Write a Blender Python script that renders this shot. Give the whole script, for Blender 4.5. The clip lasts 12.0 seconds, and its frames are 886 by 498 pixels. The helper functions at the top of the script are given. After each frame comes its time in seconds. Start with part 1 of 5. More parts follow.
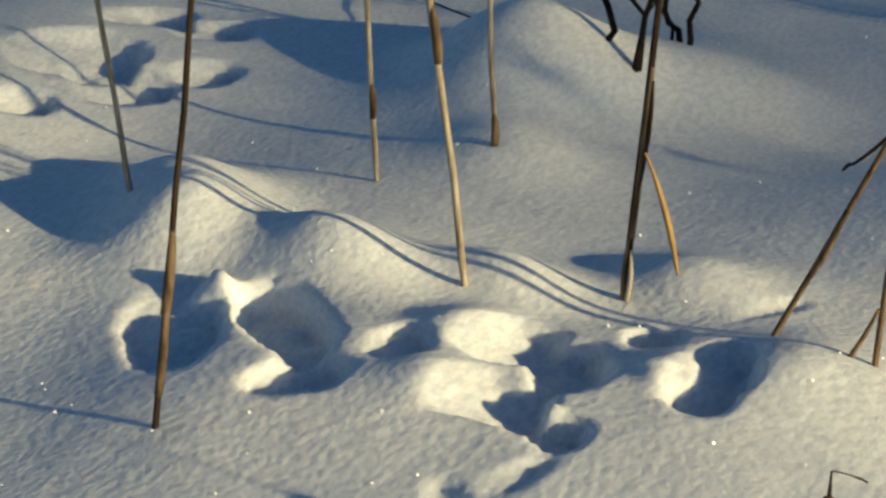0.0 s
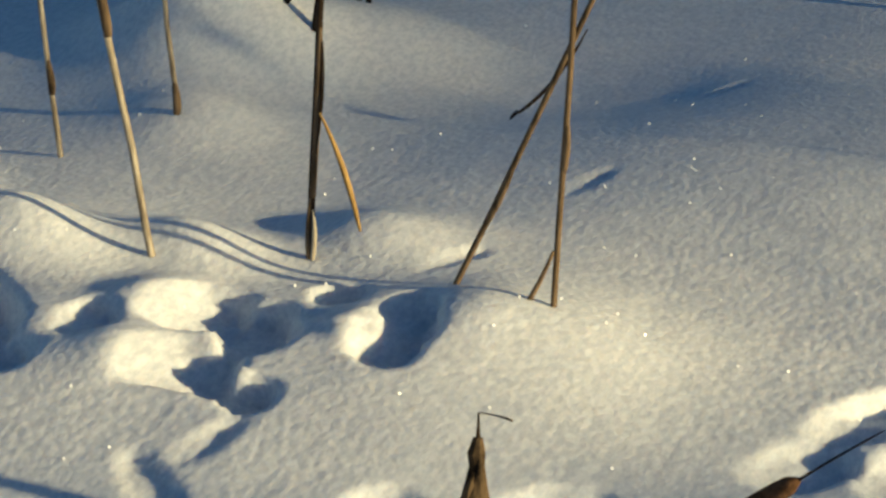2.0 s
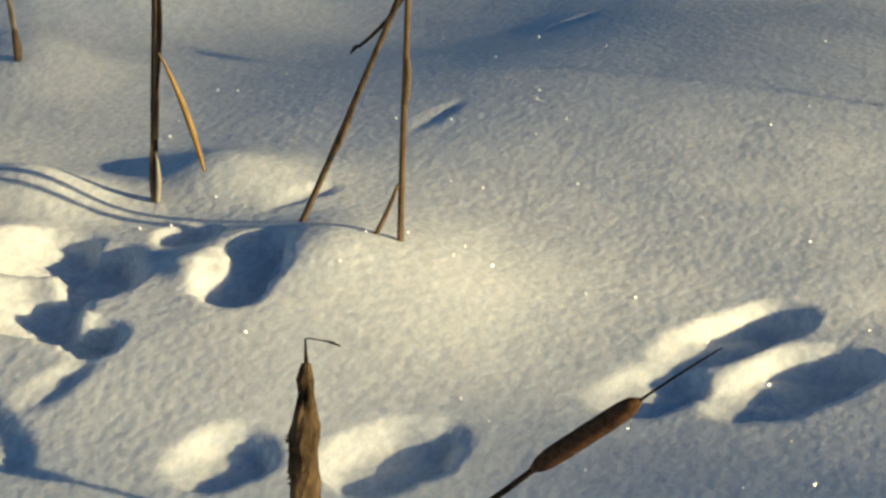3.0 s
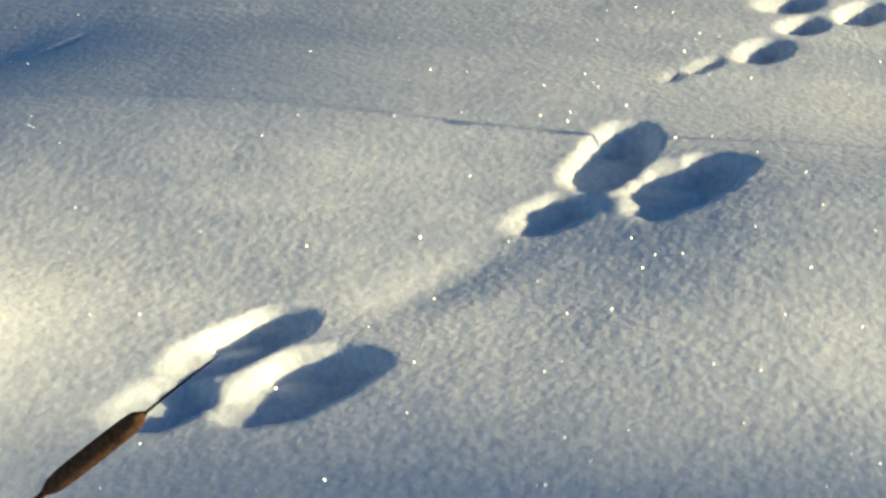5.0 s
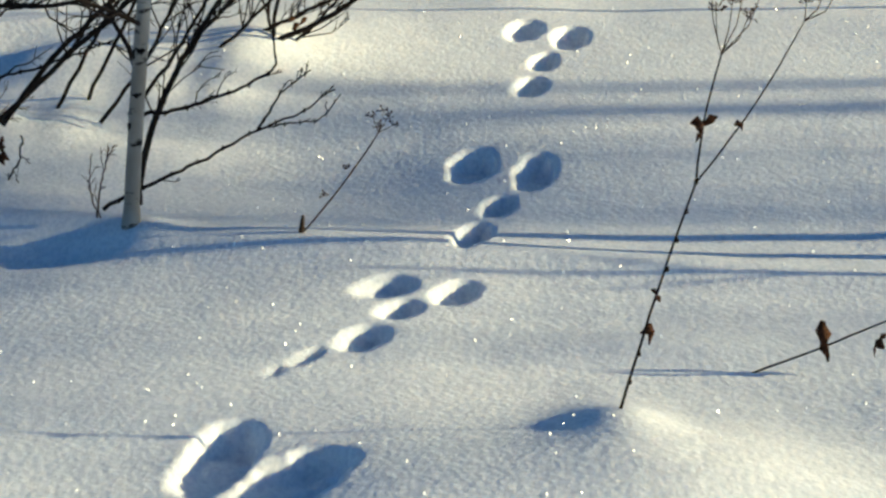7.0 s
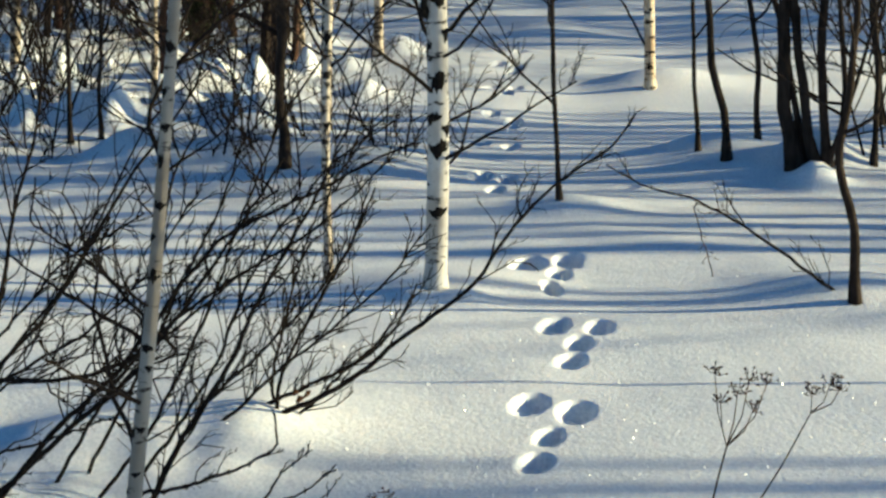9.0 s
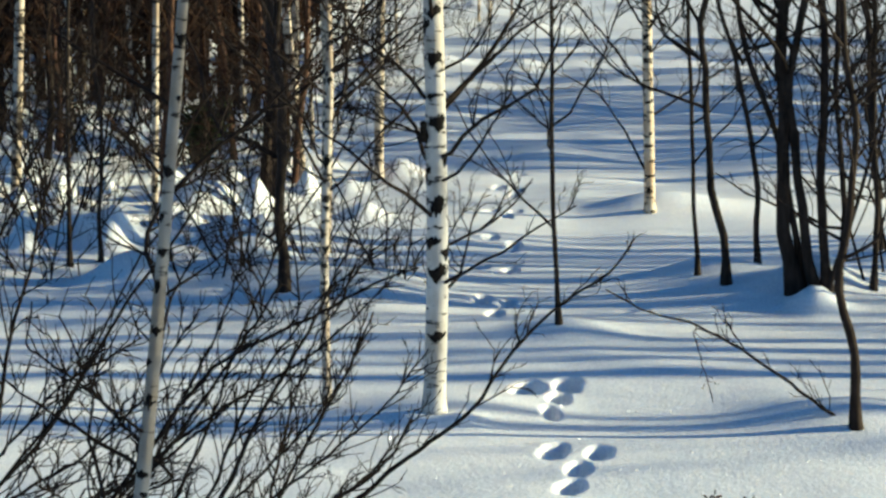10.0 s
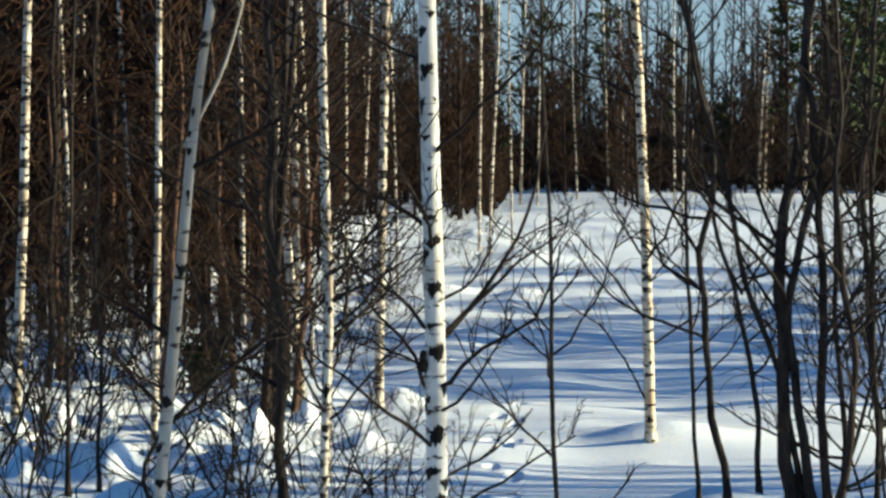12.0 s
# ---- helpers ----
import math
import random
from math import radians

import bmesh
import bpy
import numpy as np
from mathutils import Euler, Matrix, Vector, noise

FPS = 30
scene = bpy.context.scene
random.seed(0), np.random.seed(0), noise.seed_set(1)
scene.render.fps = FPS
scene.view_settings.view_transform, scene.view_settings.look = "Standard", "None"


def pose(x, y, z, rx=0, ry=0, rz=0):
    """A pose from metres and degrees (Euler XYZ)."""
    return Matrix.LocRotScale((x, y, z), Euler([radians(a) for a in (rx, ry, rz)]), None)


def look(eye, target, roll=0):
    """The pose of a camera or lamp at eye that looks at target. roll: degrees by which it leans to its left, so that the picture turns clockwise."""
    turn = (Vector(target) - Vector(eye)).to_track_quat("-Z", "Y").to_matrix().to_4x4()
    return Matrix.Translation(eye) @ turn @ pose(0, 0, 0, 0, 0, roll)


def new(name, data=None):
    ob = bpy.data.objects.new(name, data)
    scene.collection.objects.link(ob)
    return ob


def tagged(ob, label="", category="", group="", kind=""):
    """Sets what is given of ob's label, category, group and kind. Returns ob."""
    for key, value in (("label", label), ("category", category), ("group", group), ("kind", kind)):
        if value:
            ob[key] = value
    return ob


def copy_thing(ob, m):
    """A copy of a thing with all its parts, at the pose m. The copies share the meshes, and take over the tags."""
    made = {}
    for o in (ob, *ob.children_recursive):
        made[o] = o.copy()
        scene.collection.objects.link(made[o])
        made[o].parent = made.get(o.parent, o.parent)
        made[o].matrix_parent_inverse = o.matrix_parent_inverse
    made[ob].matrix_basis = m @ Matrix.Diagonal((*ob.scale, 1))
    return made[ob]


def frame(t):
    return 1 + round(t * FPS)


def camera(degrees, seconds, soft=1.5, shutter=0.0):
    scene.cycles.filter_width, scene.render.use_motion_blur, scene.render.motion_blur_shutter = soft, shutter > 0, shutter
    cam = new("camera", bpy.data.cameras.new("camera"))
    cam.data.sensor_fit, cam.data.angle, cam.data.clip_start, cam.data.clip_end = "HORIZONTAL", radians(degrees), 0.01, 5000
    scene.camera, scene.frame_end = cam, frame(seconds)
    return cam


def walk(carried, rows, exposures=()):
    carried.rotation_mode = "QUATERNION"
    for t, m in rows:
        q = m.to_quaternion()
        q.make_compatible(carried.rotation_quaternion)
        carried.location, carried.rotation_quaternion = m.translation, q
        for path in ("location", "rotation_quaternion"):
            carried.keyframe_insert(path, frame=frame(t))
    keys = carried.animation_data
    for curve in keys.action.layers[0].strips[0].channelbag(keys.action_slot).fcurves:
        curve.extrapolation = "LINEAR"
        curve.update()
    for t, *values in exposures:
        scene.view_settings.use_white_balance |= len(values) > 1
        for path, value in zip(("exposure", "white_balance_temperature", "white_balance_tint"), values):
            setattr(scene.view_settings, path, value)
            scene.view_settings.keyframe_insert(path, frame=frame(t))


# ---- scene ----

# ---- camera: a zoomed hand camera, turned and tilted by someone who stands still ----
cam = camera(22.18, 12.0, soft=2.7)
PATH = [  # seconds, eye x y z, yaw, pitch, roll
    (0, -0.233, -0.038, 1.393, 34.08, -23.61, -0.24),
    (0.5, -0.217, -0.036, 1.394, 32.18, -23.77, -0.35),
    (1, -0.198, -0.046, 1.406, 30.20, -24.05, -0.48),
    (1.5, -0.179, -0.038, 1.408, 28.41, -24.30, -0.80),
    (2, -0.160, -0.036, 1.411, 26.56, -24.72, -1.00),
    (2.5, -0.145, -0.024, 1.393, 24.73, -25.35, -1.22),
    (2.7, -0.139, -0.015, 1.385, 24.04, -25.70, -1.28),
    (4.3, -0.090, -0.033, 1.394, 16.56, -26.96, -1.02),
    (4.5, -0.092, -0.036, 1.390, 14.71, -26.67, -0.72),
    (5, -0.082, -0.055, 1.404, 9.68, -25.77, -0.06),
    (5.5, -0.061, -0.067, 1.419, 5.28, -24.37, 0.58),
    (6, -0.046, -0.082, 1.449, 2.24, -22.97, 0.66),
    (6.5, -0.028, -0.085, 1.475, 0.54, -21.52, 0.02),
    (7, -0.021, -0.074, 1.502, -0.20, -19.55, -0.52),
    (7.5, -0.011, -0.058, 1.520, -0.12, -16.98, -0.73),
    (7.7, -0.015, -0.054, 1.521, -0.16, -15.88, -0.61),
    (9.3, -0.005, -0.010, 1.545, -0.02, -9.69, -0.14),
    (9.5, -0.002, -0.011, 1.546, -0.00, -9.10, -0.17),
    (10, -0.004, 0.006, 1.545, -0.02, -7.51, -0.03),
    (10.5, -0.002, -0.003, 1.545, -0.01, -5.65, -0.01),
    (11, -0.001, 0.000, 1.546, -0.00, -3.94, 0.03),
    (11.5, -0.001, -0.001, 1.547, -0.00, -2.68, 0.01),
    (12, 0.000, 0.000, 1.550, 0.00, -1.73, 0.00),
]
EXPOSURES = [
    (0.0, 0.43, 5900, -5), (2.7, 0.55, 6050, -5), (4.5, 0.70, 5850, -6), (5.0, 0.88, 5600, -6), (5.5, 0.99, 5400, -6), (7.0, 1.03, 5350, -5), (7.7, 1.03, 5300, -5), (9.3, 1.16, 5200, -6), (10.5, 1.3, 4900, -6), (12.0, 1.5, 4850, -4),
]
walk(cam, [(t, pose(x, y, z, 0, 0, yaw) @ pose(0, 0, 0, 90 + pitch, 0, 0) @ pose(0, 0, 0, 0, 0, roll)) for t, x, y, z, yaw, pitch, roll in PATH], EXPOSURES)

# ---- world, sun ----
SUN_ELEVATION, SUN_STRENGTH, SKY_STRENGTH = 13.5, 5.0, 0.05
world = bpy.data.worlds.new("sky")
scene.world = world
world.use_nodes = True
sky = world.node_tree.nodes.new("ShaderNodeTexSky")
sky.sky_type, sky.sun_disc = "NISHITA", False
sky.sun_elevation, sky.sun_rotation = radians(SUN_ELEVATION), radians(90)
sky.air_density, sky.dust_density, sky.ozone_density = 0.8, 0.4, 3.5
background = world.node_tree.nodes["Background"]
world.node_tree.links.new(sky.outputs[0], background.inputs[0])
background.inputs[1].default_value = SKY_STRENGTH
TO_SUN = Vector((math.cos(radians(SUN_ELEVATION)), 0.0, math.sin(radians(SUN_ELEVATION))))
sun = new("sun", bpy.data.lights.new("sun", "SUN"))
sun.data.energy, sun.data.angle, sun.data.color = SUN_STRENGTH, radians(0.6), (1.0, 0.73, 0.39)
sun.matrix_world = look(TO_SUN * 50, (0, 0, 0))


# ---- materials ----
def material(name, base, roughness=0.7, specular=0.3):
    m = bpy.data.materials.new(name)
    m.use_nodes = True
    b = m.node_tree.nodes["Principled BSDF"]
    b.inputs["Base Color"].default_value = (*base, 1)
    b.inputs["Roughness"].default_value = roughness
    b.inputs["Specular IOR Level"].default_value = specular
    return m


def node(m, kind, **values):
    n = m.node_tree.nodes.new("ShaderNode" + kind)
    for key, value in values.items():
        n.inputs[key.replace("_", " ")].default_value = value
    return n


def link(m, a, b):
    m.node_tree.links.new(a, b)


def stretched(m, sx, sy, sz):
    """Object coordinates, scaled along each axis."""
    c, n = node(m, "TexCoord"), node(m, "Mapping")
    n.inputs["Scale"].default_value = (sx, sy, sz)
    link(m, c.outputs["Object"], n.inputs["Vector"])
    return n.outputs["Vector"]


def grain(m, scale, stretch=(1, 1, 1), detail=3.0, roughness=0.6):
    n = node(m, "TexNoise", Scale=scale, Detail=detail, Roughness=roughness)
    link(m, stretched(m, *stretch), n.inputs["Vector"])
    return n.outputs["Fac"]


def ramp(m, fac, *stops):
    n = node(m, "ValToRGB")
    n.color_ramp.elements[0].position, n.color_ramp.elements[0].color = stops[0][0], (*stops[0][1], 1)
    n.color_ramp.elements[1].position, n.color_ramp.elements[1].color = stops[-1][0], (*stops[-1][1], 1)
    for at, colour in stops[1:-1]:
        n.color_ramp.elements.new(at).color = (*colour, 1)
    link(m, fac, n.inputs["Fac"])
    return n.outputs["Color"]


def shader(m):
    return m.node_tree.nodes["Principled BSDF"]


def bumped(m, fac, strength, distance, before=None):
    n = node(m, "Bump", Strength=strength, Distance=distance)
    link(m, fac, n.inputs["Height"])
    if before:
        link(m, before.outputs["Normal"], n.inputs["Normal"])
    return n


def snow_material():
    m = material("snow", (0.88, 0.89, 0.91), 0.55, 0.25)
    b = shader(m)
    broad = ramp(m, grain(m, 2.3), (0.3, (0.84, 0.86, 0.89)), (0.7, (0.90, 0.90, 0.91)))
    # fine mottle in the colour stands in for light on the grains' relief
    fine = ramp(m, grain(m, 110, (1, 0.45, 1), 3.0, 0.7), (0.38, (0.80, 0.82, 0.85)), (0.60, (1.0, 1.0, 1.0)))
    tint = m.node_tree.nodes.new("ShaderNodeMixRGB")
    tint.blend_type = "MULTIPLY"
    tint.inputs["Fac"].default_value = 1.0
    link(m, broad, tint.inputs["Color1"])
    link(m, fine, tint.inputs["Color2"])
    link(m, tint.outputs["Color"], b.inputs["Base Color"])
    soft_lumps = bumped(m, grain(m, 22, detail=2), 0.20, 0.010)
    pebbles = node(m, "TexVoronoi", Scale=75.0)
    pebbles.feature = "SMOOTH_F1"
    pebbles.inputs["Smoothness"].default_value = 0.6
    warp = node(m, "TexNoise", Scale=60.0, Detail=2.0)
    shift = m.node_tree.nodes.new("ShaderNodeMixRGB")
    shift.inputs["Fac"].default_value = 0.012
    link(m, stretched(m, 1, 1, 1), shift.inputs["Color1"])
    link(m, stretched(m, 1, 1, 1), warp.inputs["Vector"])
    link(m, warp.outputs["Color"], shift.inputs["Color2"])
    link(m, shift.outputs["Color"], pebbles.inputs["Vector"])
    crumbs = bumped(m, ramp(m, pebbles.outputs["Distance"], (0.0, (1, 1, 1)), (0.75, (0, 0, 0))), 0.19, 0.0050, soft_lumps)
    grains = bumped(m, grain(m, 150, (1, 0.45, 1), 4.0, 0.75), 0.32, 0.0025, crumbs)
    link(m, grains.outputs["Normal"], b.inputs["Normal"])
    b.inputs["Subsurface Weight"].default_value = 0.6
    b.inputs["Subsurface Radius"].default_value = (1.0, 0.9, 0.8)
    b.inputs["Subsurface Scale"].default_value = 0.020
    return m


def stalk_material():
    m = material("dry_stalk", (0.4, 0.28, 0.13), 0.6, 0.3)
    c = ramp(m, grain(m, 70, (1, 1, 0.12), 5), (0.28, (0.06, 0.038, 0.022)), (0.42, (0.20, 0.155, 0.105)), (0.6, (0.42, 0.36, 0.27)), (0.8, (0.60, 0.55, 0.45)))
    link(m, c, shader(m).inputs["Base Color"])
    link(m, bumped(m, grain(m, 300, (1, 1, 0.03)), 0.5, 0.001).outputs["Normal"], shader(m).inputs["Normal"])
    return m


def plain_grained(name, dark, light, scale, stretch=(1, 1, 1), roughness=0.75, bump=0.5, depth=0.002):
    m = material(name, light, roughness, 0.08)
    fac = grain(m, scale, stretch, 4)
    link(m, ramp(m, fac, (0.3, dark), (0.7, light)), shader(m).inputs["Base Color"])
    link(m, bumped(m, fac, bump, depth).outputs["Normal"], shader(m).inputs["Normal"])
    return m


def birch_material(name, light, tan, scale=30, share=0.58):
    """White paper bark with fine dark dashes and tan patches."""
    m = material(name, light, 0.65, 0.2)
    paper = ramp(m, grain(m, 9, (1, 1, 0.6)), (0.38, tan), (0.62, light))
    dashes = ramp(m, grain(m, scale, (0.6, 0.6, 1.7), 3), (share, (1, 1, 1)), (share + 0.08, (0.030, 0.025, 0.022)))
    mix = m.node_tree.nodes.new("ShaderNodeMixRGB")
    mix.blend_type = "MULTIPLY"
    mix.inputs["Fac"].default_value = 1.0
    link(m, paper, mix.inputs["Color1"])
    link(m, dashes, mix.inputs["Color2"])
    link(m, mix.outputs["Color"], shader(m).inputs["Base Color"])
    link(m, bumped(m, grain(m, 120, (1, 1, 0.4)), 0.4, 0.002).outputs["Normal"], shader(m).inputs["Normal"])
    return m


SNOW = snow_material()
STALK = stalk_material()
DARK_STALK = plain_grained("weathered_dark_stalk", (0.010, 0.007, 0.005), (0.055, 0.036, 0.024), 70, (1, 1, 0.08))
HUSK = plain_grained("dry_leaf_husk", (0.03, 0.020, 0.012), (0.24, 0.165, 0.10), 60, (1, 1, 0.18))
GOLD_LEAF = plain_grained("golden_dry_leaf", (0.30, 0.18, 0.06), (0.50, 0.33, 0.13), 60, (1, 1, 0.1))
RAGGED_FELT = plain_grained("weathered_cattail_felt", (0.010, 0.007, 0.005), (0.17, 0.115, 0.065), 55, (1, 1, 0.5), roughness=0.95, bump=1.0, depth=0.004)
FELT = plain_grained("brown_cattail_felt", (0.055, 0.028, 0.014), (0.16, 0.085, 0.045), 140, roughness=0.95, bump=1.0, depth=0.002)
BUSH_BARK = plain_grained("dark_alder_bark", (0.007, 0.005, 0.004), (0.028, 0.020, 0.015), 60, (1, 1, 0.3))
ALDER_BARK = plain_grained("grey_alder_bark", (0.009, 0.007, 0.006), (0.046, 0.034, 0.026), 34, (1, 1, 0.25), bump=0.8, depth=0.003)
TWIG = plain_grained("brown_twig", (0.03, 0.018, 0.012), (0.12, 0.065, 0.04), 40, (1, 1, 0.3))
GREY_BARK = plain_grained("grey_brown_bark", (0.010, 0.007, 0.006), (0.045, 0.032, 0.024), 50, (1, 1, 0.3))
RED_TWIG = plain_grained("reddish_birch_twig", (0.008, 0.0045, 0.003), (0.042, 0.021, 0.011), 3)
BIRCH = birch_material("white_birch_bark", (0.62, 0.60, 0.56), (0.42, 0.38, 0.32))
# tan young bark, its colour darkened for the shade on this trunk
SHADED_YOUNG_BIRCH = birch_material("shaded_young_birch_bark", (0.37, 0.345, 0.30), (0.25, 0.21, 0.16))
TAN_BIRCH = birch_material("tan_birch_bark", (0.66, 0.58, 0.44), (0.42, 0.30, 0.18), 24, 0.53)
FAR_BIRCH = birch_material("speckled_birch_bark", (0.66, 0.58, 0.46), (0.30, 0.23, 0.16), 11, 0.50)
KNOTTY_BIRCH = birch_material("knotty_birch_bark", (0.62, 0.56, 0.46), (0.33, 0.26, 0.19), 22, 0.52)
SCAR = plain_grained("black_bark_scar", (0.004, 0.0035, 0.003), (0.018, 0.015, 0.013), 120, bump=1.0)
NEEDLES = plain_grained("pine_needles", (0.018, 0.028, 0.012), (0.06, 0.075, 0.025), 4)
GLINT_FLAKE = material("glint_flake", (0.95, 0.96, 0.98), 0.25, 0.6)
BROWN_LEAF = plain_grained("curled_brown_leaf", (0.012, 0.006, 0.004), (0.085, 0.038, 0.020), 90)


# ---- mesh building ----
class Build:
    """Vertices and faces of one mesh."""

    def __init__(self):
        self.v, self.f = [], []

    def tube(self, points, radii, sides=6, cap=True):
        pts = [Vector(p) for p in points]
        side = None
        first = len(self.v)
        for n, p in enumerate(pts):
            along = (pts[min(n + 1, len(pts) - 1)] - pts[max(n - 1, 0)]).normalized()
            if side is None:
                side = along.orthogonal().normalized()
            side = (side - along * side.dot(along)).normalized()
            other = along.cross(side)
            for k in range(sides):
                a = 2 * math.pi * k / sides
                self.v.append(p + (side * math.cos(a) + other * math.sin(a)) * radii[n])
        for n in range(len(pts) - 1):
            for k in range(sides):
                a, b = first + n * sides + k, first + n * sides + (k + 1) % sides
                self.f.append((a, b, b + sides, a + sides))
        if cap:
            self.f.append(tuple(range(first + sides - 1, first - 1, -1)))
            self.f.append(tuple(range(len(self.v) - sides, len(self.v))))
        return self

    def blade(self, points, widths, across, thick=0.0006):
        """A thin leaf with a V-shaped section that follows the points."""
        pts = [Vector(p) for p in points]
        first = len(self.v)
        for n, p in enumerate(pts):
            along = (pts[min(n + 1, len(pts) - 1)] - pts[max(n - 1, 0)]).normalized()
            s = (Vector(across) - along * Vector(across).dot(along)).normalized()
            up = along.cross(s)
            w = widths[n]
            self.v += [p - s * w + up * w * 0.35, p + up * thick, p + s * w + up * w * 0.35, p - up * (thick + w * 0.15)]
        for n in range(len(pts) - 1):
            a = first + 4 * n
            for k in range(4):
                self.f.append((a + k, a + (k + 1) % 4, a + 4 + (k + 1) % 4, a + 4 + k))
        self.f += [(first + 3, first + 2, first + 1, first), tuple(range(len(self.v) - 4, len(self.v)))]
        return self

    def mesh(self, name, mat, smooth=True):
        me = bpy.data.meshes.new(name)
        me.from_pydata([tuple(p) for p in self.v], [], self.f)
        me.materials.append(mat)
        if smooth:
            me.polygons.foreach_set("use_smooth", [True] * len(me.polygons))
        me.update()
        return me


def part(name, build, mat, parent, label="", smooth=True):
    ob = new(name, build.mesh(name, mat, smooth))
    ob.parent = parent
    return tagged(ob, label)


def thing(name, x, y, z, label, category, group="", kind=""):
    ob = new(name)
    ob.location = (x, y, z)
    ob.empty_display_size = 0.1
    return tagged(ob, label, category, group, kind)


# ---- the snow: one sheet, modelled by mounds, hollows and prints ----
LATTICE = np.random.default_rng(5).random((128, 128))


def lumps(x, y, scale, shift=0.0):
    """Smooth noise between -1 and 1 with features about `scale` metres wide."""
    u, v = x / scale + 37.3 + shift, y / scale + 11.7 + shift * 1.7
    i, j = np.floor(u).astype(int), np.floor(v).astype(int)
    a, b = u - i, v - j
    a, b = a * a * (3 - 2 * a), b * b * (3 - 2 * b)
    g = lambda p, q: LATTICE[p % 128, q % 128]
    return 2 * ((g(i, j) * (1 - a) + g(i + 1, j) * a) * (1 - b) + (g(i, j + 1) * (1 - a) + g(i + 1, j + 1) * a) * b) - 1


MOUNDS, PITS = [], []


def mound(x, y, wide, deep, high, turn=0.0):
    MOUNDS.append((x, y, wide, deep, high, radians(turn)))


def pit(x, y, length, width, heading, depth, ramp=0.6, tail=None, rough=0.12, steep=0.74):
    """A print pressed into the snow: heading in degrees from +x; its floor climbs towards `tail` by the share `ramp`."""
    tail = 180 + 0.35 * heading if tail is None else tail
    PITS.append((x, y, length / 2, width / 2, radians(heading), depth, ramp, radians(tail), rough, steep))


CLODS = []


def clod(x, y, wide, high):
    CLODS.append((x, y, wide, high))


def smooth_step(a, b, r):
    t = np.clip((r - a) / (b - a), 0, 1)
    return t * t * (3 - 2 * t)


def snow_height(x, y):
    x, y = np.asarray(x, float), np.asarray(y, float)
    near = 1 / (1 + np.exp(np.minimum((np.hypot(x + 0.6, y - 3.5) - 9.0) / 2.5, 50)))
    here = near / (1 + np.exp(np.clip(-6 * (y - 0.7), -50, 50)))
    z = 0.020 * lumps(x, y, 0.9) * here + 0.007 * lumps(x, y, 0.33, 3.1) * here + 0.0013 * lumps(x, y, 0.11, 5.3) * here
    far = np.clip((y - 30) / 70, 0, 1)
    z = z + (1 - near) * (0.06 * lumps(x, y, 2.3, 1.3) + 0.05 * lumps(x, y, 0.8, 7.7) + 0.018 * lumps(x, y, 0.35, 4.4)) + 1.35 * far
    z = z + 0.12 * (1 - near) * np.clip(-0.6 - x - 0.02 * y, 0, 2) * (0.6 + 0.6 * lumps(x, y, 1.1, 9.1))
    z = z + (1 - near) * np.clip(-0.2 - x - 0.01 * y, 0, 0.5) * (0.09 * np.clip(lumps(x, y, 0.26, 2.9), 0, 1) + 0.05 * lumps(x, y, 0.13, 8.3))
    for cx, cy, a, b, h, turn in MOUNDS:
        u, v = x - cx, y - cy
        p, q = u * math.cos(turn) + v * math.sin(turn), v * math.cos(turn) - u * math.sin(turn)
        z = z + h * np.exp(-((p / a) ** 2 + (q / b) ** 2))
    dug = np.zeros_like(z)
    for cx, cy, a, b, turn, depth, ramp, tail, rough, steep in PITS:
        u, v = x - cx, y - cy
        m = (np.abs(u) < 1.3 * max(a, b) + 0.03) & (np.abs(v) < 1.3 * max(a, b) + 0.03)
        if not m.any():
            continue
        u, v = u[m], v[m]
        p, q = u * math.cos(turn) + v * math.sin(turn), v * math.cos(turn) - u * math.sin(turn)
        r = (np.abs(p / a) ** 2.3 + np.abs(q / b) ** 2.3) ** (1 / 2.3) + rough * lumps(x[m], y[m], 0.05, cx * 9) + 0.5 * rough * lumps(x[m], y[m], 0.019, cy * 9)
        wall = 1 - smooth_step(steep, 1.06, r)
        reach = math.hypot(a * math.cos(tail - turn), b * math.sin(tail - turn))
        climb = 1 - ramp * np.clip(((u * math.cos(tail) + v * math.sin(tail)) / reach + 0.6) / 1.5, 0, 1)
        floor_rough = 1 + 0.16 * lumps(x[m], y[m], 0.035, 2.2) + 0.06 * lumps(x[m], y[m], 0.012, 4.2)
        dug[m] = np.maximum(dug[m], depth * wall * climb * floor_rough)
    z = z - dug
    for cx, cy, wide, high in CLODS:
        r2 = ((x - cx) ** 2 + (y - cy) ** 2) / wide ** 2
        m = r2 < 6
        z[m] += high * np.exp(-r2[m] ** 1.4) * (1 + 0.5 * lumps(x[m], y[m], 0.02, 1.9))
    return z


def at_snow(x, y):
    return float(snow_height(np.array([x]), np.array([y]))[0])


# mounds round the stalks: steep lee sides, long sunlit sides
mound(-2.30, 3.31, 0.20, 0.20, 0.165)
mound(0.06, 7.28, 0.09, 0.07, 0.030)
mound(-0.11, 7.30, 0.07, 0.06, 0.022)
mound(-2.08, 3.56, 0.22, 0.17, 0.060)
mound(-1.72, 3.50, 0.45, 0.34, -0.080)
mound(-2.39, 2.43, 0.12, 0.12, 0.085)
mound(-2.52, 2.58, 0.14, 0.12, 0.070)
mound(-2.12, 2.45, 0.15, 0.095, 0.080)
mound(-2.15, 2.98, 0.14, 0.09, 0.035)
mound(-1.86, 2.53, 0.12, 0.07, 0.050)
mound(-1.63, 2.67, 0.12, 0.09, 0.045)
mound(-1.80, 2.33, 0.06, 0.08, 0.020)
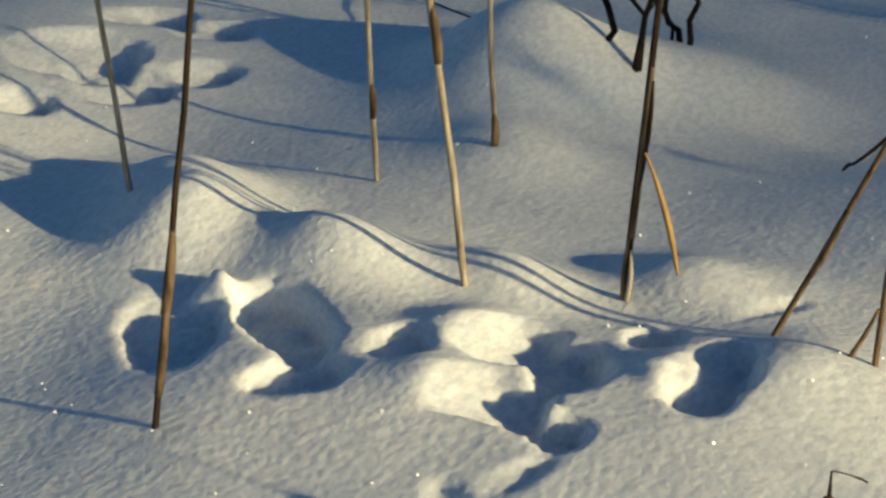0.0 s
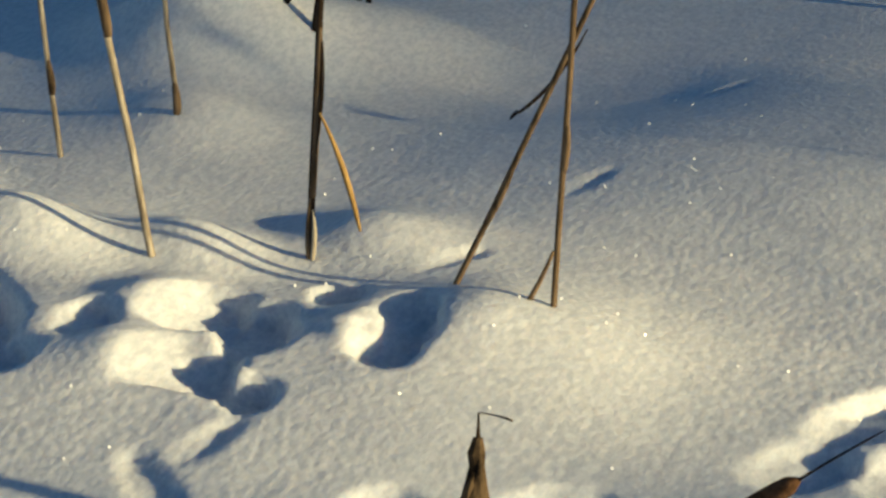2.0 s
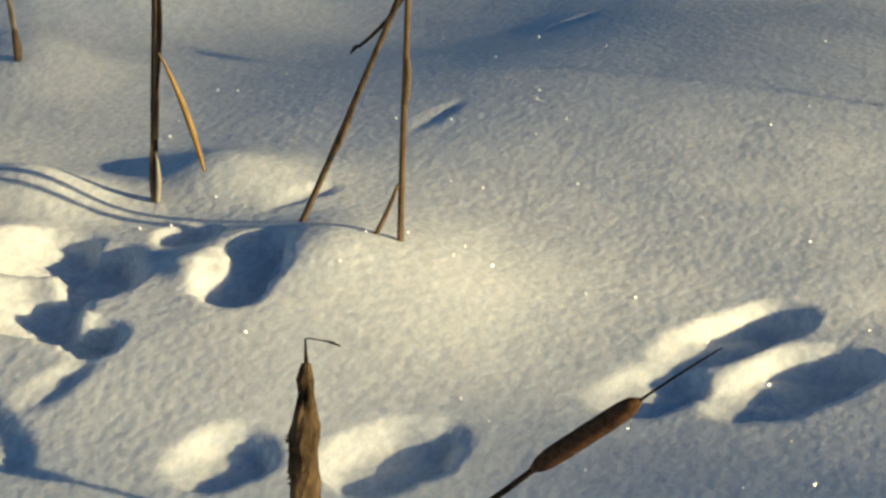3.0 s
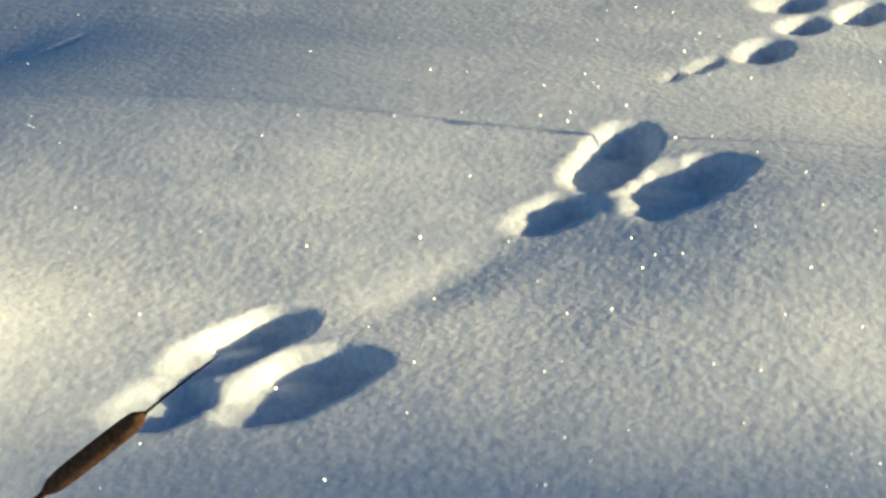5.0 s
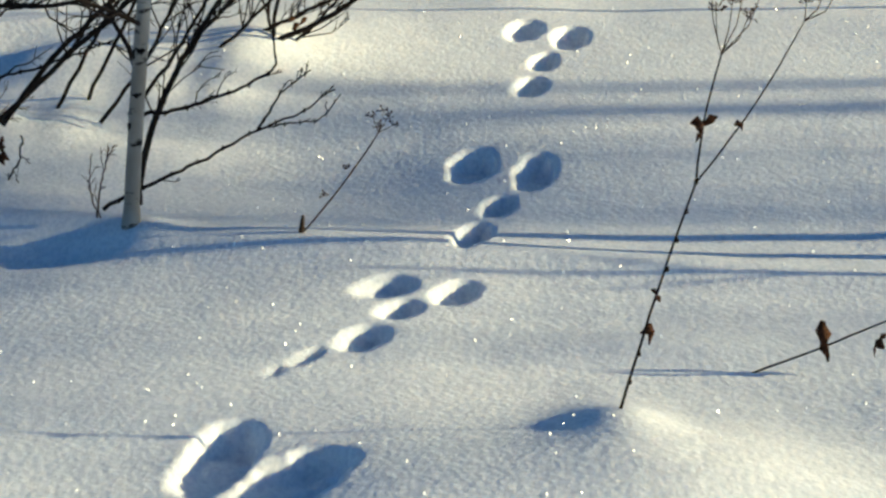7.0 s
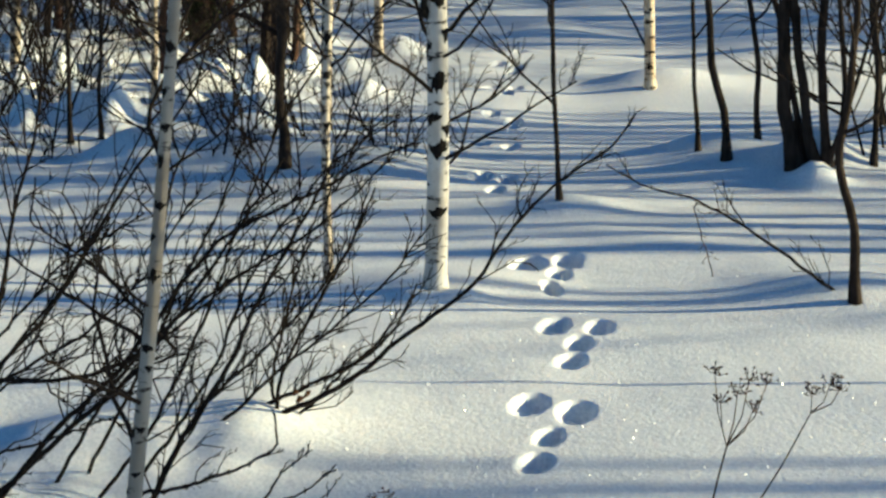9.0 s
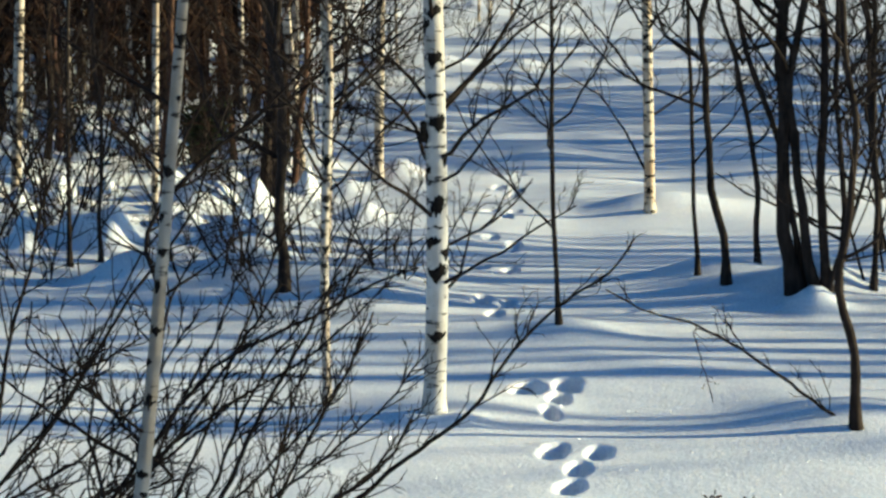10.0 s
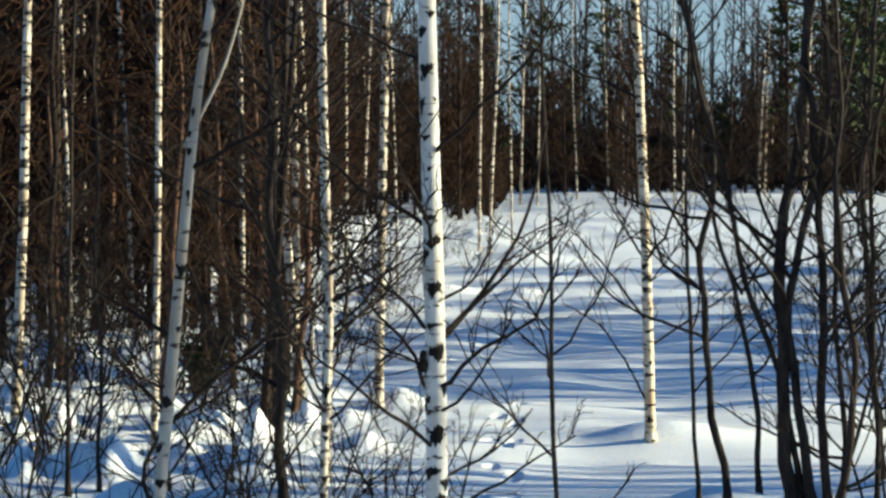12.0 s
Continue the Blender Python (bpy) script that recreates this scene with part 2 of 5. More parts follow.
mound(-1.73, 2.14, 0.07, 0.06, 0.020)
mound(-1.30, 2.47, 0.22, 0.15, 0.045)
mound(-1.15, 3.30, 0.60, 0.42, 0.055)
mound(-1.35, 2.42, 0.07, 0.09, 0.012)
mound(-1.34, 2.18, 0.30, 0.28, 0.060)
mound(-1.85, 2.15, 0.36, 0.28, 0.060)
mound(-2.45, 1.75, 0.42, 0.50, -0.055)
mound(-3.20, 2.95, 0.30, 0.30, 0.045)
mound(-2.75, 2.78, 0.30, 0.25, -0.055)
mound(0.32, 2.98, 0.28, 0.28, 0.080)
mound(-0.05, 2.92, 0.30, 0.25, 0.045)
mound(-0.38, 4.78, 0.42, 0.33, -0.055)
mound(0.02, 2.40, 0.42, 0.30, 0.020)
mound(0.38, 3.62, 0.26, 0.08, 0.022)
mound(0.265, 3.20, 0.085, 0.13, 0.028)
mound(-0.625, 4.25, 0.085, 0.075, 0.032)
mound(-0.35, 4.20, 0.45, 0.10, 0.022, -4)
mound(-0.82, 4.20, 0.18, 0.085, -0.055)
mound(-0.85, 4.34, 0.30, 0.06, 0.02)
mound(0.4, 4.05, 0.8, 0.07, 0.02, -8)
mound(-0.60, 5.75, 0.40, 0.34, 0.058)
mound(-0.50, 5.60, 0.16, 0.12, 0.012)
mound(-0.95, 5.45, 0.25, 0.2, 0.08)
mound(-0.02, 7.55, 0.35, 0.25, 0.05)
mound(0.50, 9.05, 0.22, 0.20, 0.05)
mound(1.36, 7.35, 0.30, 0.22, 0.06)
mound(1.7, 10.1, 0.6, 0.4, 0.14)
mound(1.28, 10.5, 0.25, 0.25, 0.10)
mound(-0.7, 10.4, 0.6, 0.4, 0.12)
mound(-0.35, 9.9, 0.35, 0.3, 0.07)
mound(1.3, 13.5, 0.4, 0.3, 0.10)
mound(-0.30, 15.3, 0.16, 0.12, 0.12)
mound(-0.62, 14.6, 0.13, 0.15, 0.09)
mound(1.60, 9.60, 0.10, 0.10, 0.10)
mound(1.63, 9.95, 0.13, 0.10, 0.11)
mound(1.72, 9.85, 0.10, 0.08, 0.06)
mound(-0.45, 13.0, 0.12, 0.16, 0.09)
mound(-0.52, 13.25, 0.10, 0.10, 0.06)
mound(-2.33, 13.8, 0.07, 0.08, 0.16)
mound(-1.89, 11.7, 0.10, 0.10, 0.10)
mound(-1.70, 11.5, 0.07, 0.08, 0.08)
mound(-2.15, 11.8, 0.14, 0.10, 0.10)
mound(-1.47, 13.6, 0.12, 0.12, 0.14)
mound(-1.44, 12.6, 0.10, 0.14, 0.10)
mound(-0.88, 14.5, 0.08, 0.10, 0.10)
mound(-1.05, 12.9, 0.12, 0.12, 0.09)
mound(-1.56, 17.1, 0.09, 0.10, 0.20)
mound(-1.00, 25.6, 0.20, 0.20, 0.22)
mound(-1.43, 10.4, 0.20, 0.15, 0.07)
humps = random.Random(31)
for _ in range(130):  # snow-covered tussocks under the thicket
    hy = humps.uniform(10.5, 40)
    mound(-0.5 - 0.03 * hy - humps.random() * (0.16 * hy), hy, humps.uniform(0.08, 0.25), humps.uniform(0.1, 0.3), humps.uniform(0.02, 0.10))
for _ in range(48):  # caps of snow on the low shrubs
    hy = humps.uniform(11.3, 18)
    mound(-hy * humps.uniform(0.055, 0.19), hy, humps.uniform(0.04, 0.09), humps.uniform(0.06, 0.12), humps.uniform(0.05, 0.13))
for _ in range(70):  # low drifts in the clearing
    hy = humps.uniform(17, 90)
    mound(humps.uniform(-0.05, 0.2) * hy, hy, humps.uniform(0.2, 0.9), humps.uniform(0.15, 0.5), humps.uniform(0.03, 0.16))
for _ in range(9):  # soft lumps of snow fallen from the bush
    mound(humps.uniform(-0.95, -0.40), humps.uniform(5.2, 6.1), humps.uniform(0.07, 0.13), humps.uniform(0.10, 0.22), humps.uniform(0.006, 0.014))
for _ in range(5):
    mound(humps.uniform(-1.15, -0.75), humps.uniform(4.45, 5.1), humps.uniform(0.06, 0.12), humps.uniform(0.08, 0.16), humps.uniform(0.012, 0.03))
# trampled prints among the stalks
pit(-2.183, 2.155, 0.32, 0.155, 133, 0.050, 0.9, tail=165)
clod(-2.195, 2.262, 0.034, 0.034)
clod(-2.165, 2.175, 0.022, 0.016)
pit(-2.025, 2.211, 0.35, 0.12, 143, 0.050, 0.1)
pit(-1.900, 2.069, 0.15, 0.090, 35, 0.042, 0.75)
pit(-1.823, 2.208, 0.12, 0.092, 109, 0.030, 0.8)
pit(-1.720, 2.311, 0.19, 0.17, 83, 0.046, 1.0, tail=185)
pit(-1.611, 2.297, 0.23, 0.11, 120, 0.046, 0.3)
pit(-1.645, 2.144, 0.19, 0.13, 7, 0.042, 1.0, tail=185)
pit(-1.577, 2.135, 0.115, 0.066, 126, 0.045, 0.2)
pit(-1.517, 2.110, 0.078, 0.072, 94, 0.042, 0.2)
clod(-1.553, 2.117, 0.012, 0.014)
clod(-1.553, 2.150, 0.012, 0.016)
pit(-1.427, 2.354, 0.25, 0.115, 103, 0.058, 0.9, tail=190)
clod(-1.480, 2.345, 0.050, 0.016)
clod(-1.405, 2.410, 0.014, 0.020)
clod(-1.385, 2.360, 0.012, 0.016)
pit(-1.565, 2.446, 0.095, 0.085, 118, 0.030, 0.2)
pit(-1.513, 2.004, 0.12, 0.045, 67, 0.009, 0.8)
pit(-1.536, 1.914, 0.16, 0.05, -35, 0.011, 0.3)
pit(-1.075, 2.050, 0.18, 0.12, 60, 0.036, 0.2)
pit(-1.255, 1.955, 0.13, 0.10, 60, 0.036, 0.8)
# narrow dents left by fallen twigs
pit(-1.476, 2.630, 0.15, 0.034, 65, 0.007, 0.8)
pit(-1.407, 2.965, 0.14, 0.028, 70, 0.006, 0.8)
pit(-1.392, 3.560, 0.15, 0.032, 68, 0.007, 0.8)
# older boot prints
pit(-3.089, 2.939, 0.26, 0.20, 35, 0.060, 0.85)
pit(-2.942, 2.912, 0.20, 0.13, 45, 0.053, 0.85)
pit(-3.043, 2.733, 0.14, 0.10, 30, 0.041, 0.85)
pit(-3.142, 3.202, 0.20, 0.15, 30, 0.049, 0.85)
pit(-2.980, 3.220, 0.18, 0.13, 30, 0.045, 0.85)
pit(-2.852, 3.041, 0.14, 0.10, 30, 0.038, 0.85)
# the trail: two large bounds, then regular groups of four prints
pit(-0.790, 2.478, 0.235, 0.108, 54, 0.046, 0.8)
pit(-0.687, 2.386, 0.250, 0.140, 52, 0.054, 0.8)
clod(-0.640, 2.465, 0.016, 0.012)
pit(-0.848, 2.316, 0.155, 0.105, 45, 0.030, 0.8)
pit(-0.356, 3.124, 0.290, 0.118, 77, 0.052, 0.65)
pit(-0.252, 2.988, 0.260, 0.160, 60, 0.050, 0.95)
clod(-0.330, 2.925, 0.024, 0.010)
pit(-0.427, 2.901, 0.145, 0.098, 57, 0.032, 0.8)
mound(-0.55, 2.69, 0.15, 0.05, -0.009, 55)


def bound(*prints, depth=0.06):
    """The prints of one bound: (x, y, length, width, heading, ramp)."""
    for x, y, length, width, heading, ramp in prints:
        pit(x, y, 0.88 * length, 0.88 * width, heading, depth, ramp, rough=0.10)


bound((-0.120, 3.909, 0.157, 0.105, 46, 0.8), (0.015, 3.889, 0.155, 0.082, 64, 0.5), (-0.090, 3.791, 0.118, 0.075, 53, 0.7), (-0.153, 3.638, 0.150, 0.088, 67, 0.7), depth=0.040)
bound((0.062, 4.777, 0.265, 0.122, 86, 0.65), (0.198, 4.679, 0.29, 0.102, 82, 0.5), (0.110, 4.445, 0.18, 0.076, 77, 0.5), (0.050, 4.212, 0.27, 0.075, 79, 0.7), depth=0.048)
bound((0.225, 5.907, 0.23, 0.115, 76, 0.75), (0.345, 5.843, 0.24, 0.105, 82, 0.5), (0.265, 5.606, 0.19, 0.080, 79, 0.5), (0.218, 5.361, 0.215, 0.090, 78, 0.6), depth=0.044)
bound((0.339, 6.897, 0.28, 0.108, 79, 0.7), (0.481, 6.877, 0.26, 0.093, 81, 0.5), (0.404, 6.647, 0.235, 0.087, 81, 0.6), (0.364, 6.406, 0.225, 0.090, 76, 0.7), depth=0.044)
bound((0.295, 7.898, 0.30, 0.15, 80, 0.8), (0.444, 7.959, 0.28, 0.12, 85, 0.8), (0.399, 7.727, 0.24, 0.10, 85, 0.8), (0.358, 7.460, 0.24, 0.07, 90, 0.8), depth=0.048)
for step in range(7):
    ahead, aside = 9.75 + 1.2 * step, 0.22 + 0.05 * step
    bound((aside - 0.06 - 0.03 * (step % 2), ahead + 0.12, 0.26, 0.11, 80, 0.8), (aside + 0.06, ahead + 0.06 - 0.08 * (step % 3), 0.24, 0.10, 85, 0.8), (aside + 0.02 * (step % 3), ahead - 0.24, 0.22, 0.09, 85, 0.8), depth=0.036)
pit(-0.245, 3.545, 0.10, 0.030, 60, 0.010, 0.5)
pit(-0.300, 3.470, 0.06, 0.024, 60, 0.007, 0.5)


def spaced(*stretches):
    """Grid lines: (start, end, first step, last step) after one another."""
    lines = []
    for a, b, s, e in stretches:
        p = a
        while p < b:
            lines.append(p)
            p += s + (e - s) * (p - a) / (b - a)
    return np.array(lines + [stretches[-1][1]])


def build_snow():
    xs = spaced((-1500, -60, 300, 20), (-60, -6, 8, 0.3), (-6, -3.3, 0.3, 0.02), (-3.3, -2.4, 0.013, 0.0098), (-2.4, 0.5, 0.0102, 0.0102), (0.5, 3, 0.011, 0.10), (3, 60, 0.15, 8), (60, 1500, 20, 300))
    ys = spaced((-1500, -20, 300, 8), (-20, 1.4, 5, 0.05), (1.4, 1.85, 0.015, 0.009), (1.85, 3.4, 0.0096, 0.0105), (3.4, 4.9, 0.0112, 0.015), (4.9, 8.2, 0.016, 0.028), (8.2, 20, 0.03, 0.12), (20, 60, 0.15, 0.8), (60, 2500, 2, 300))
    gx, gy = np.meshgrid(xs, ys)
    z = snow_height(gx.ravel(), gy.ravel())
    co = np.stack([gx.ravel(), gy.ravel(), z], -1)
    nx, ny = len(xs), len(ys)
    i = (np.arange(ny - 1)[:, None] * nx + np.arange(nx - 1)[None]).ravel()
    quads = np.stack([i, i + 1, i + nx + 1, i + nx], -1)
    me = bpy.data.meshes.new("ground")
    me.vertices.add(len(co))
    me.vertices.foreach_set("co", co.ravel())
    me.loops.add(quads.size)
    me.loops.foreach_set("vertex_index", quads.ravel())
    me.polygons.add(len(quads))
    me.polygons.foreach_set("loop_start", np.arange(0, quads.size, 4))
    me.polygons.foreach_set("use_smooth", np.ones(len(quads), bool))
    me.update(calc_edges=True)
    me.materials.append(SNOW)
    return tagged(new("ground", me), "deep sunlit snow with animal prints and low mounds", "snow", kind="structure")


build_snow()


# ---- cattails ----
def bent(a, b, bow=(0, 0, 0), count=9, wobble=0.0, seed=0):
    """Points from a to b that bow out by `bow` half way."""
    rng = random.Random(seed)
    a, b, bow = Vector(a), Vector(b), Vector(bow)
    return [a.lerp(b, t) + bow * 4 * t * (1 - t) + Vector([rng.uniform(-wobble, wobble) for _ in "xyz"]) * (1 if 0 < t < 1 else 0) for t in [n / (count - 1) for n in range(count)]]


def stalk(x, y, lean_x, lean_y, height, radius, label, mat=STALK, joints=(), bow=(0, 0, 0), seed=0):
    """A dry cattail stalk, leaning by metres per metre of height, with leaf sheaths at the joints."""
    ob = thing("cattail_stalk", x, y, at_snow(x, y), label, "dry stalk", "cattail stalks")
    pts = bent((-lean_x * 0.08, -lean_y * 0.08, -0.08), (lean_x * height, lean_y * height, height), bow, 14, 0.0015, seed)
    part("stem", Build().tube(pts, [radius * (1.0 - 0.35 * n / 13) for n in range(14)], 10), mat, ob)
    for low, high, width in joints:
        inside = bent((lean_x * low, lean_y * low, low), (lean_x * high, lean_y * high, high), (radius * 0.8, -radius * 0.5, 0), 6)
        part("sheath", Build().tube(inside, [radius * w * width for w in (1.0, 1.12, 1.1, 1.0, 0.8, 0.35)], 8), HUSK, ob, "torn brown leaf sheath")
    return ob


stalk(-2.517, 2.449, -0.14, 0.0, 1.4, 0.0050, "pale straw-coloured cattail stalk standing in snow", seed=1)
stalk(-1.996, 1.901, 0.165, 0.0, 1.3, 0.0046, "thin dark cattail stalk with a torn sheath in snow", DARK_STALK, ((0.17, 0.30, 1.4), (0.05, 0.22, 1.2)), seed=2)
stalk(-2.268, 2.775, -0.045, 0.0, 1.4, 0.0049, "pale straw-coloured cattail stalk with a brown sheath", STALK, ((0.11, 0.17, 1.15),), seed=3)
stalk(-1.875, 2.448, -0.14, 0.0, 1.5, 0.0058, "thick pale cattail stalk standing in snow", STALK, ((0.33, 0.42, 1.08),), seed=4)
stalk(-2.141, 2.938, -0.045, 0.0, 1.4, 0.0049, "pale cattail stalk with a dark foot in snow", STALK, ((0.0, 0.06, 1.35),), seed=5)
stalk(-1.414, 2.515, 0.45, 0.0, 1.1, 0.0046, "brown cattail stalk leaning steeply over the snow", HUSK, ((0.10, 0.20, 0.95),), seed=6)
stalk(-1.256, 2.491, 0.06, 0.0, 1.3, 0.0047, "upright brown cattail stalk with a broken side shoot", HUSK, ((0.2, 0.28, 0.98),), seed=7)


def leaning(ob, name, points, radii, mat, label="", sides=7):
    return part(name, Build().tube(points, radii, sides), mat, ob, label)


def sheathed_stalk():
    x, y = -1.674, 2.558
    ob = thing("cattail_stalk", x, y, at_snow(x, y), "dark cattail stalk wrapped in brown sheaths with a golden leaf", "dry stalk", "cattail stalks")
    leaning(ob, "stem", bent((-0.008, 0, -0.08), (0.118, 0.0, 1.2), (-0.004, 0, 0), 12, 0.001, 11), [0.0058 - 0.0002 * n for n in range(12)], DARK_STALK)
    leaning(ob, "sheath", bent((0.000, -0.004, 0.0), (0.010, -0.003, 0.11), (-0.004, 0, 0), 7), [0.0035, 0.004, 0.0038, 0.0034, 0.003, 0.0026, 0.0015], HUSK)
    leaning(ob, "sheath", bent((0.004, -0.005, -0.01), (0.010, -0.003, 0.08), (0.004, 0, 0), 6), [0.003, 0.004, 0.004, 0.004, 0.003, 0.002], STALK)
    leaning(ob, "sheath", bent((0.010, -0.002, 0.10), (0.034, -0.002, 0.36), (0.001, 0, 0), 9), [0.0050, 0.0050, 0.0050, 0.0050, 0.0052, 0.0055, 0.0055, 0.0045, 0.003], HUSK)
    leaning(ob, "sheath", bent((0.020, -0.005, 0.17), (0.037, -0.003, 0.34), (0.004, 0, 0), 7), [0.0012, 0.002, 0.0025, 0.003, 0.003, 0.0025, 0.0015], DARK_STALK)
    part("leaf", Build().blade(bent((0.030, -0.008, 0.235), (0.085, 0.0, 0.058), (0.004, 0, 0.010), 10), [0.0015, 0.002, 0.0028, 0.0035, 0.004, 0.0045, 0.0045, 0.004, 0.0035, 0.002], (0.8, 0.6, 0)), GOLD_LEAF, ob, "golden hanging dry leaf")


sheathed_stalk()


def broken_shoot(x, y, tip, radius, label):
    ob = thing("broken_shoot", x, y, at_snow(x, y), label, "dry stalk")
    leaning(ob, "stem", bent((0, 0, -0.03), tip, (0.003, 0, 0), 6), [radius, radius, radius, radius * 0.9, radius * 0.8, radius * 0.6], HUSK)


broken_shoot(-1.306, 2.487, (0.050, 0, 0.076), 0.0038, "short broken brown shoot beside an upright stalk")


def crossing_leaf():
    ob = thing("dry_leaf_blade", -1.343, 2.565, 0.298, "dark dry leaf blade caught on the leaning stalk", "dry leaf")
    part("blade", Build().blade(bent((0, 0, 0), (0.095, 0.012, 0.128), (0.004, 0, -0.008), 8), [0.0035, 0.0045, 0.005, 0.005, 0.0045, 0.004, 0.003, 0.0012], (0.7, -0.7, 0)), DARK_STALK, ob)
    part("stub", Build().blade(bent((0, 0, 0), (-0.012, 0, -0.012), (0, 0, 0), 3), [0.004, 0.005, 0.002], (0.7, -0.7, 0)), DARK_STALK, ob)


crossing_leaf()


def brown_cattail():
    """A leaning cattail with its brown head and bare spike."""
    x, y = -0.995, 1.861
    ob = thing("cattail", x, y, 0, "leaning brown cattail head with a bare spike over snow", "cattail")
    d = Vector((0.737, 0.0, 0.676)).normalized()
    at = lambda s: (d.x * s, d.y * s, d.z * s)
    leaning(ob, "stem", bent(at(-0.08), at(0.23), (0.004, 0, -0.004), 8), [0.0036] * 8, DARK_STALK)
    head_length = 0.156
    leaning(ob, "head", [at(0.222 + head_length * n / 13) for n in range(14)], [0.004, 0.0088, 0.0102, 0.0108, 0.0110, 0.0109, 0.0111, 0.0110, 0.0109, 0.0110, 0.0108, 0.0104, 0.0092, 0.003], FELT, "felted brown seed head", 16)
    leaning(ob, "spike", bent(at(0.37), at(0.489), (0.002, 0, 0.003), 6), [0.0018, 0.0015, 0.0014, 0.0013, 0.0012, 0.0006], DARK_STALK)


brown_cattail()


def ragged_cattail():
    """A weathered head gone to rags, its tip broken over."""
    x, y = -0.819, 1.309
    ob = thing("cattail", x, y, at_snow(x, y), "ragged weathered cattail head with a broken bent tip", "cattail")
    leaning(ob, "stem", bent((0.0, 0, -0.08), (0.004, 0, 0.40), (0.01, 0, 0), 8), [0.0045] * 8, HUSK)
    rng = random.Random(8)
    profile = [0.004, 0.0090, 0.0110, 0.0118, 0.0120, 0.0120, 0.0118, 0.0115, 0.0113, 0.0106, 0.0082, 0.0050, 0.0064, 0.0026]
    head = Build().tube([(0.003 + 0.0008 * n + rng.uniform(-0.0012, 0.0012), rng.uniform(-0.001, 0.001), 0.385 + 0.0131 * n) for n in range(14)], profile, 12)
    head.v = [p + Vector([rng.uniform(-0.0016, 0.0016) for _ in "xyz"]) for p in head.v]
    for _ in range(30):
        z, a = rng.uniform(0.405, 0.495), rng.uniform(0, 6.28)
        r = 0.0095
        p = Vector((0.006 + r * math.cos(a), r * math.sin(a), z))
        head.tube([p, p + Vector((0.0035 * math.cos(a), 0.0035 * math.sin(a), rng.uniform(-0.010, 0.006)))], [0.0016, 0.0003], 4)
    part("head", head, RAGGED_FELT, ob, "ragged grey-brown seed head", False)
    leaning(ob, "tip", bent((0.0135, 0, 0.545), (0.0140, 0, 0.5770), (0.0, 0, 0), 5) + [Vector((0.0165, 0, 0.5780)), Vector((0.028, 0, 0.5784)), Vector((0.038, 0, 0.5778)), Vector((0.0425, 0, 0.5765))], [0.0030, 0.0022, 0.0016, 0.0011, 0.0008, 0.0006, 0.0006, 0.0011, 0.0007], DARK_STALK, sides=5)


ragged_cattail()


# ---- dry weeds on the snow ----
def floret(build, p, size, rng, count=12):
    """A small open head of fine rays that end in specks."""
    for _ in range(count):
        d = Vector((rng.uniform(-1, 1), rng.uniform(-1, 1), rng.uniform(-0.1, 1.3))).normalized() * size * rng.uniform(0.5, 1)
        mid = p + d * 0.5 + Vector((0, 0, -0.1 * size))
        build.tube([p, mid, p + d], [0.0007, 0.0006, 0.0005], 3)
        for _ in range(3):
            e = p + d + Vector([rng.uniform(-1, 1) for _ in "xyz"]) * size * 0.16
            build.tube([p + d, e], [0.0005, 0.0014], 4)


def curled_leaf(build, p, size, rng):
    for _ in range(3):
        d = Vector([rng.uniform(-1, 1) for _ in "xyz"]).normalized() * size
        build.blade([p, p + d * 0.5 + Vector((0, 0, 0.2 * size)), p + d], [size * 0.12, size * 0.35, size * 0.06], (d.y, -d.x, 0.4))


def forked_weed():
    x, y = 0.268, 3.195
    rng = random.Random(21)
    ob = thing("dry_weed", x, y, at_snow(x, y) - 0.002, "tall forked dry weed with open seed heads in snow", "weed")
    fork = Vector((0.108, 0.0, 0.375))
    leaning(ob, "stem", bent((-0.026, 0, -0.11), fork, (-0.006, 0, 0), 10, 0.0006, 3), [0.0028 - 0.00012 * n for n in range(10)], BUSH_BARK)
    left, right = Vector((0.140, 0.0, 0.575)), Vector((0.262, 0.0, 0.625))
    leaning(ob, "stem", bent(fork, left, (-0.006, 0, 0), 8, 0.0005, 4), [0.002 - 0.0001 * n for n in range(8)], DARK_STALK)
    leaning(ob, "stem", bent(fork, right, (0.006, 0, -0.006), 8, 0.0005, 5), [0.0017 - 0.0001 * n for n in range(8)], DARK_STALK)
    for top, tips in ((left, ((-0.012, 0.07), (0.012, 0.085), (0.035, 0.06), (-0.02, 0.11), (0.03, 0.10), (0.055, 0.10))), (right, ((0.0, 0.03), (0.025, 0.045), (0.045, 0.03)))):
        for dx, dz in tips:
            head = Build()
            end = top + Vector((dx, rng.uniform(-0.02, 0.02), dz))
            head.tube([top, top.lerp(end, 0.5) + Vector((dx * 0.2, 0, -0.004)), end], [0.0013, 0.001, 0.0008], 4)
            floret(head, end, 0.021, rng, 11)
            part("seed_head", head, TWIG, ob)
    for p, size in (((0.117, -0.003, 0.466), 0.024), ((0.115, -0.004, 0.452), 0.018), ((0.171, -0.003, 0.468), 0.015), ((0.052, -0.002, 0.193), 0.013), ((0.050, 0.0, 0.130), 0.022)):
        leaf = Build()
        curled_leaf(leaf, Vector(p), size, rng)
        part("leaf", leaf, BROWN_LEAF, ob, "shrivelled dark brown leaf")
    for n in range(9):
        t = n / 8
        part("node", Build().tube([fork * t + Vector((0, 0, -0.003)), fork * t + Vector((0, 0, 0.004))], [0.0035, 0.003], 6), BUSH_BARK, ob)


forked_weed()


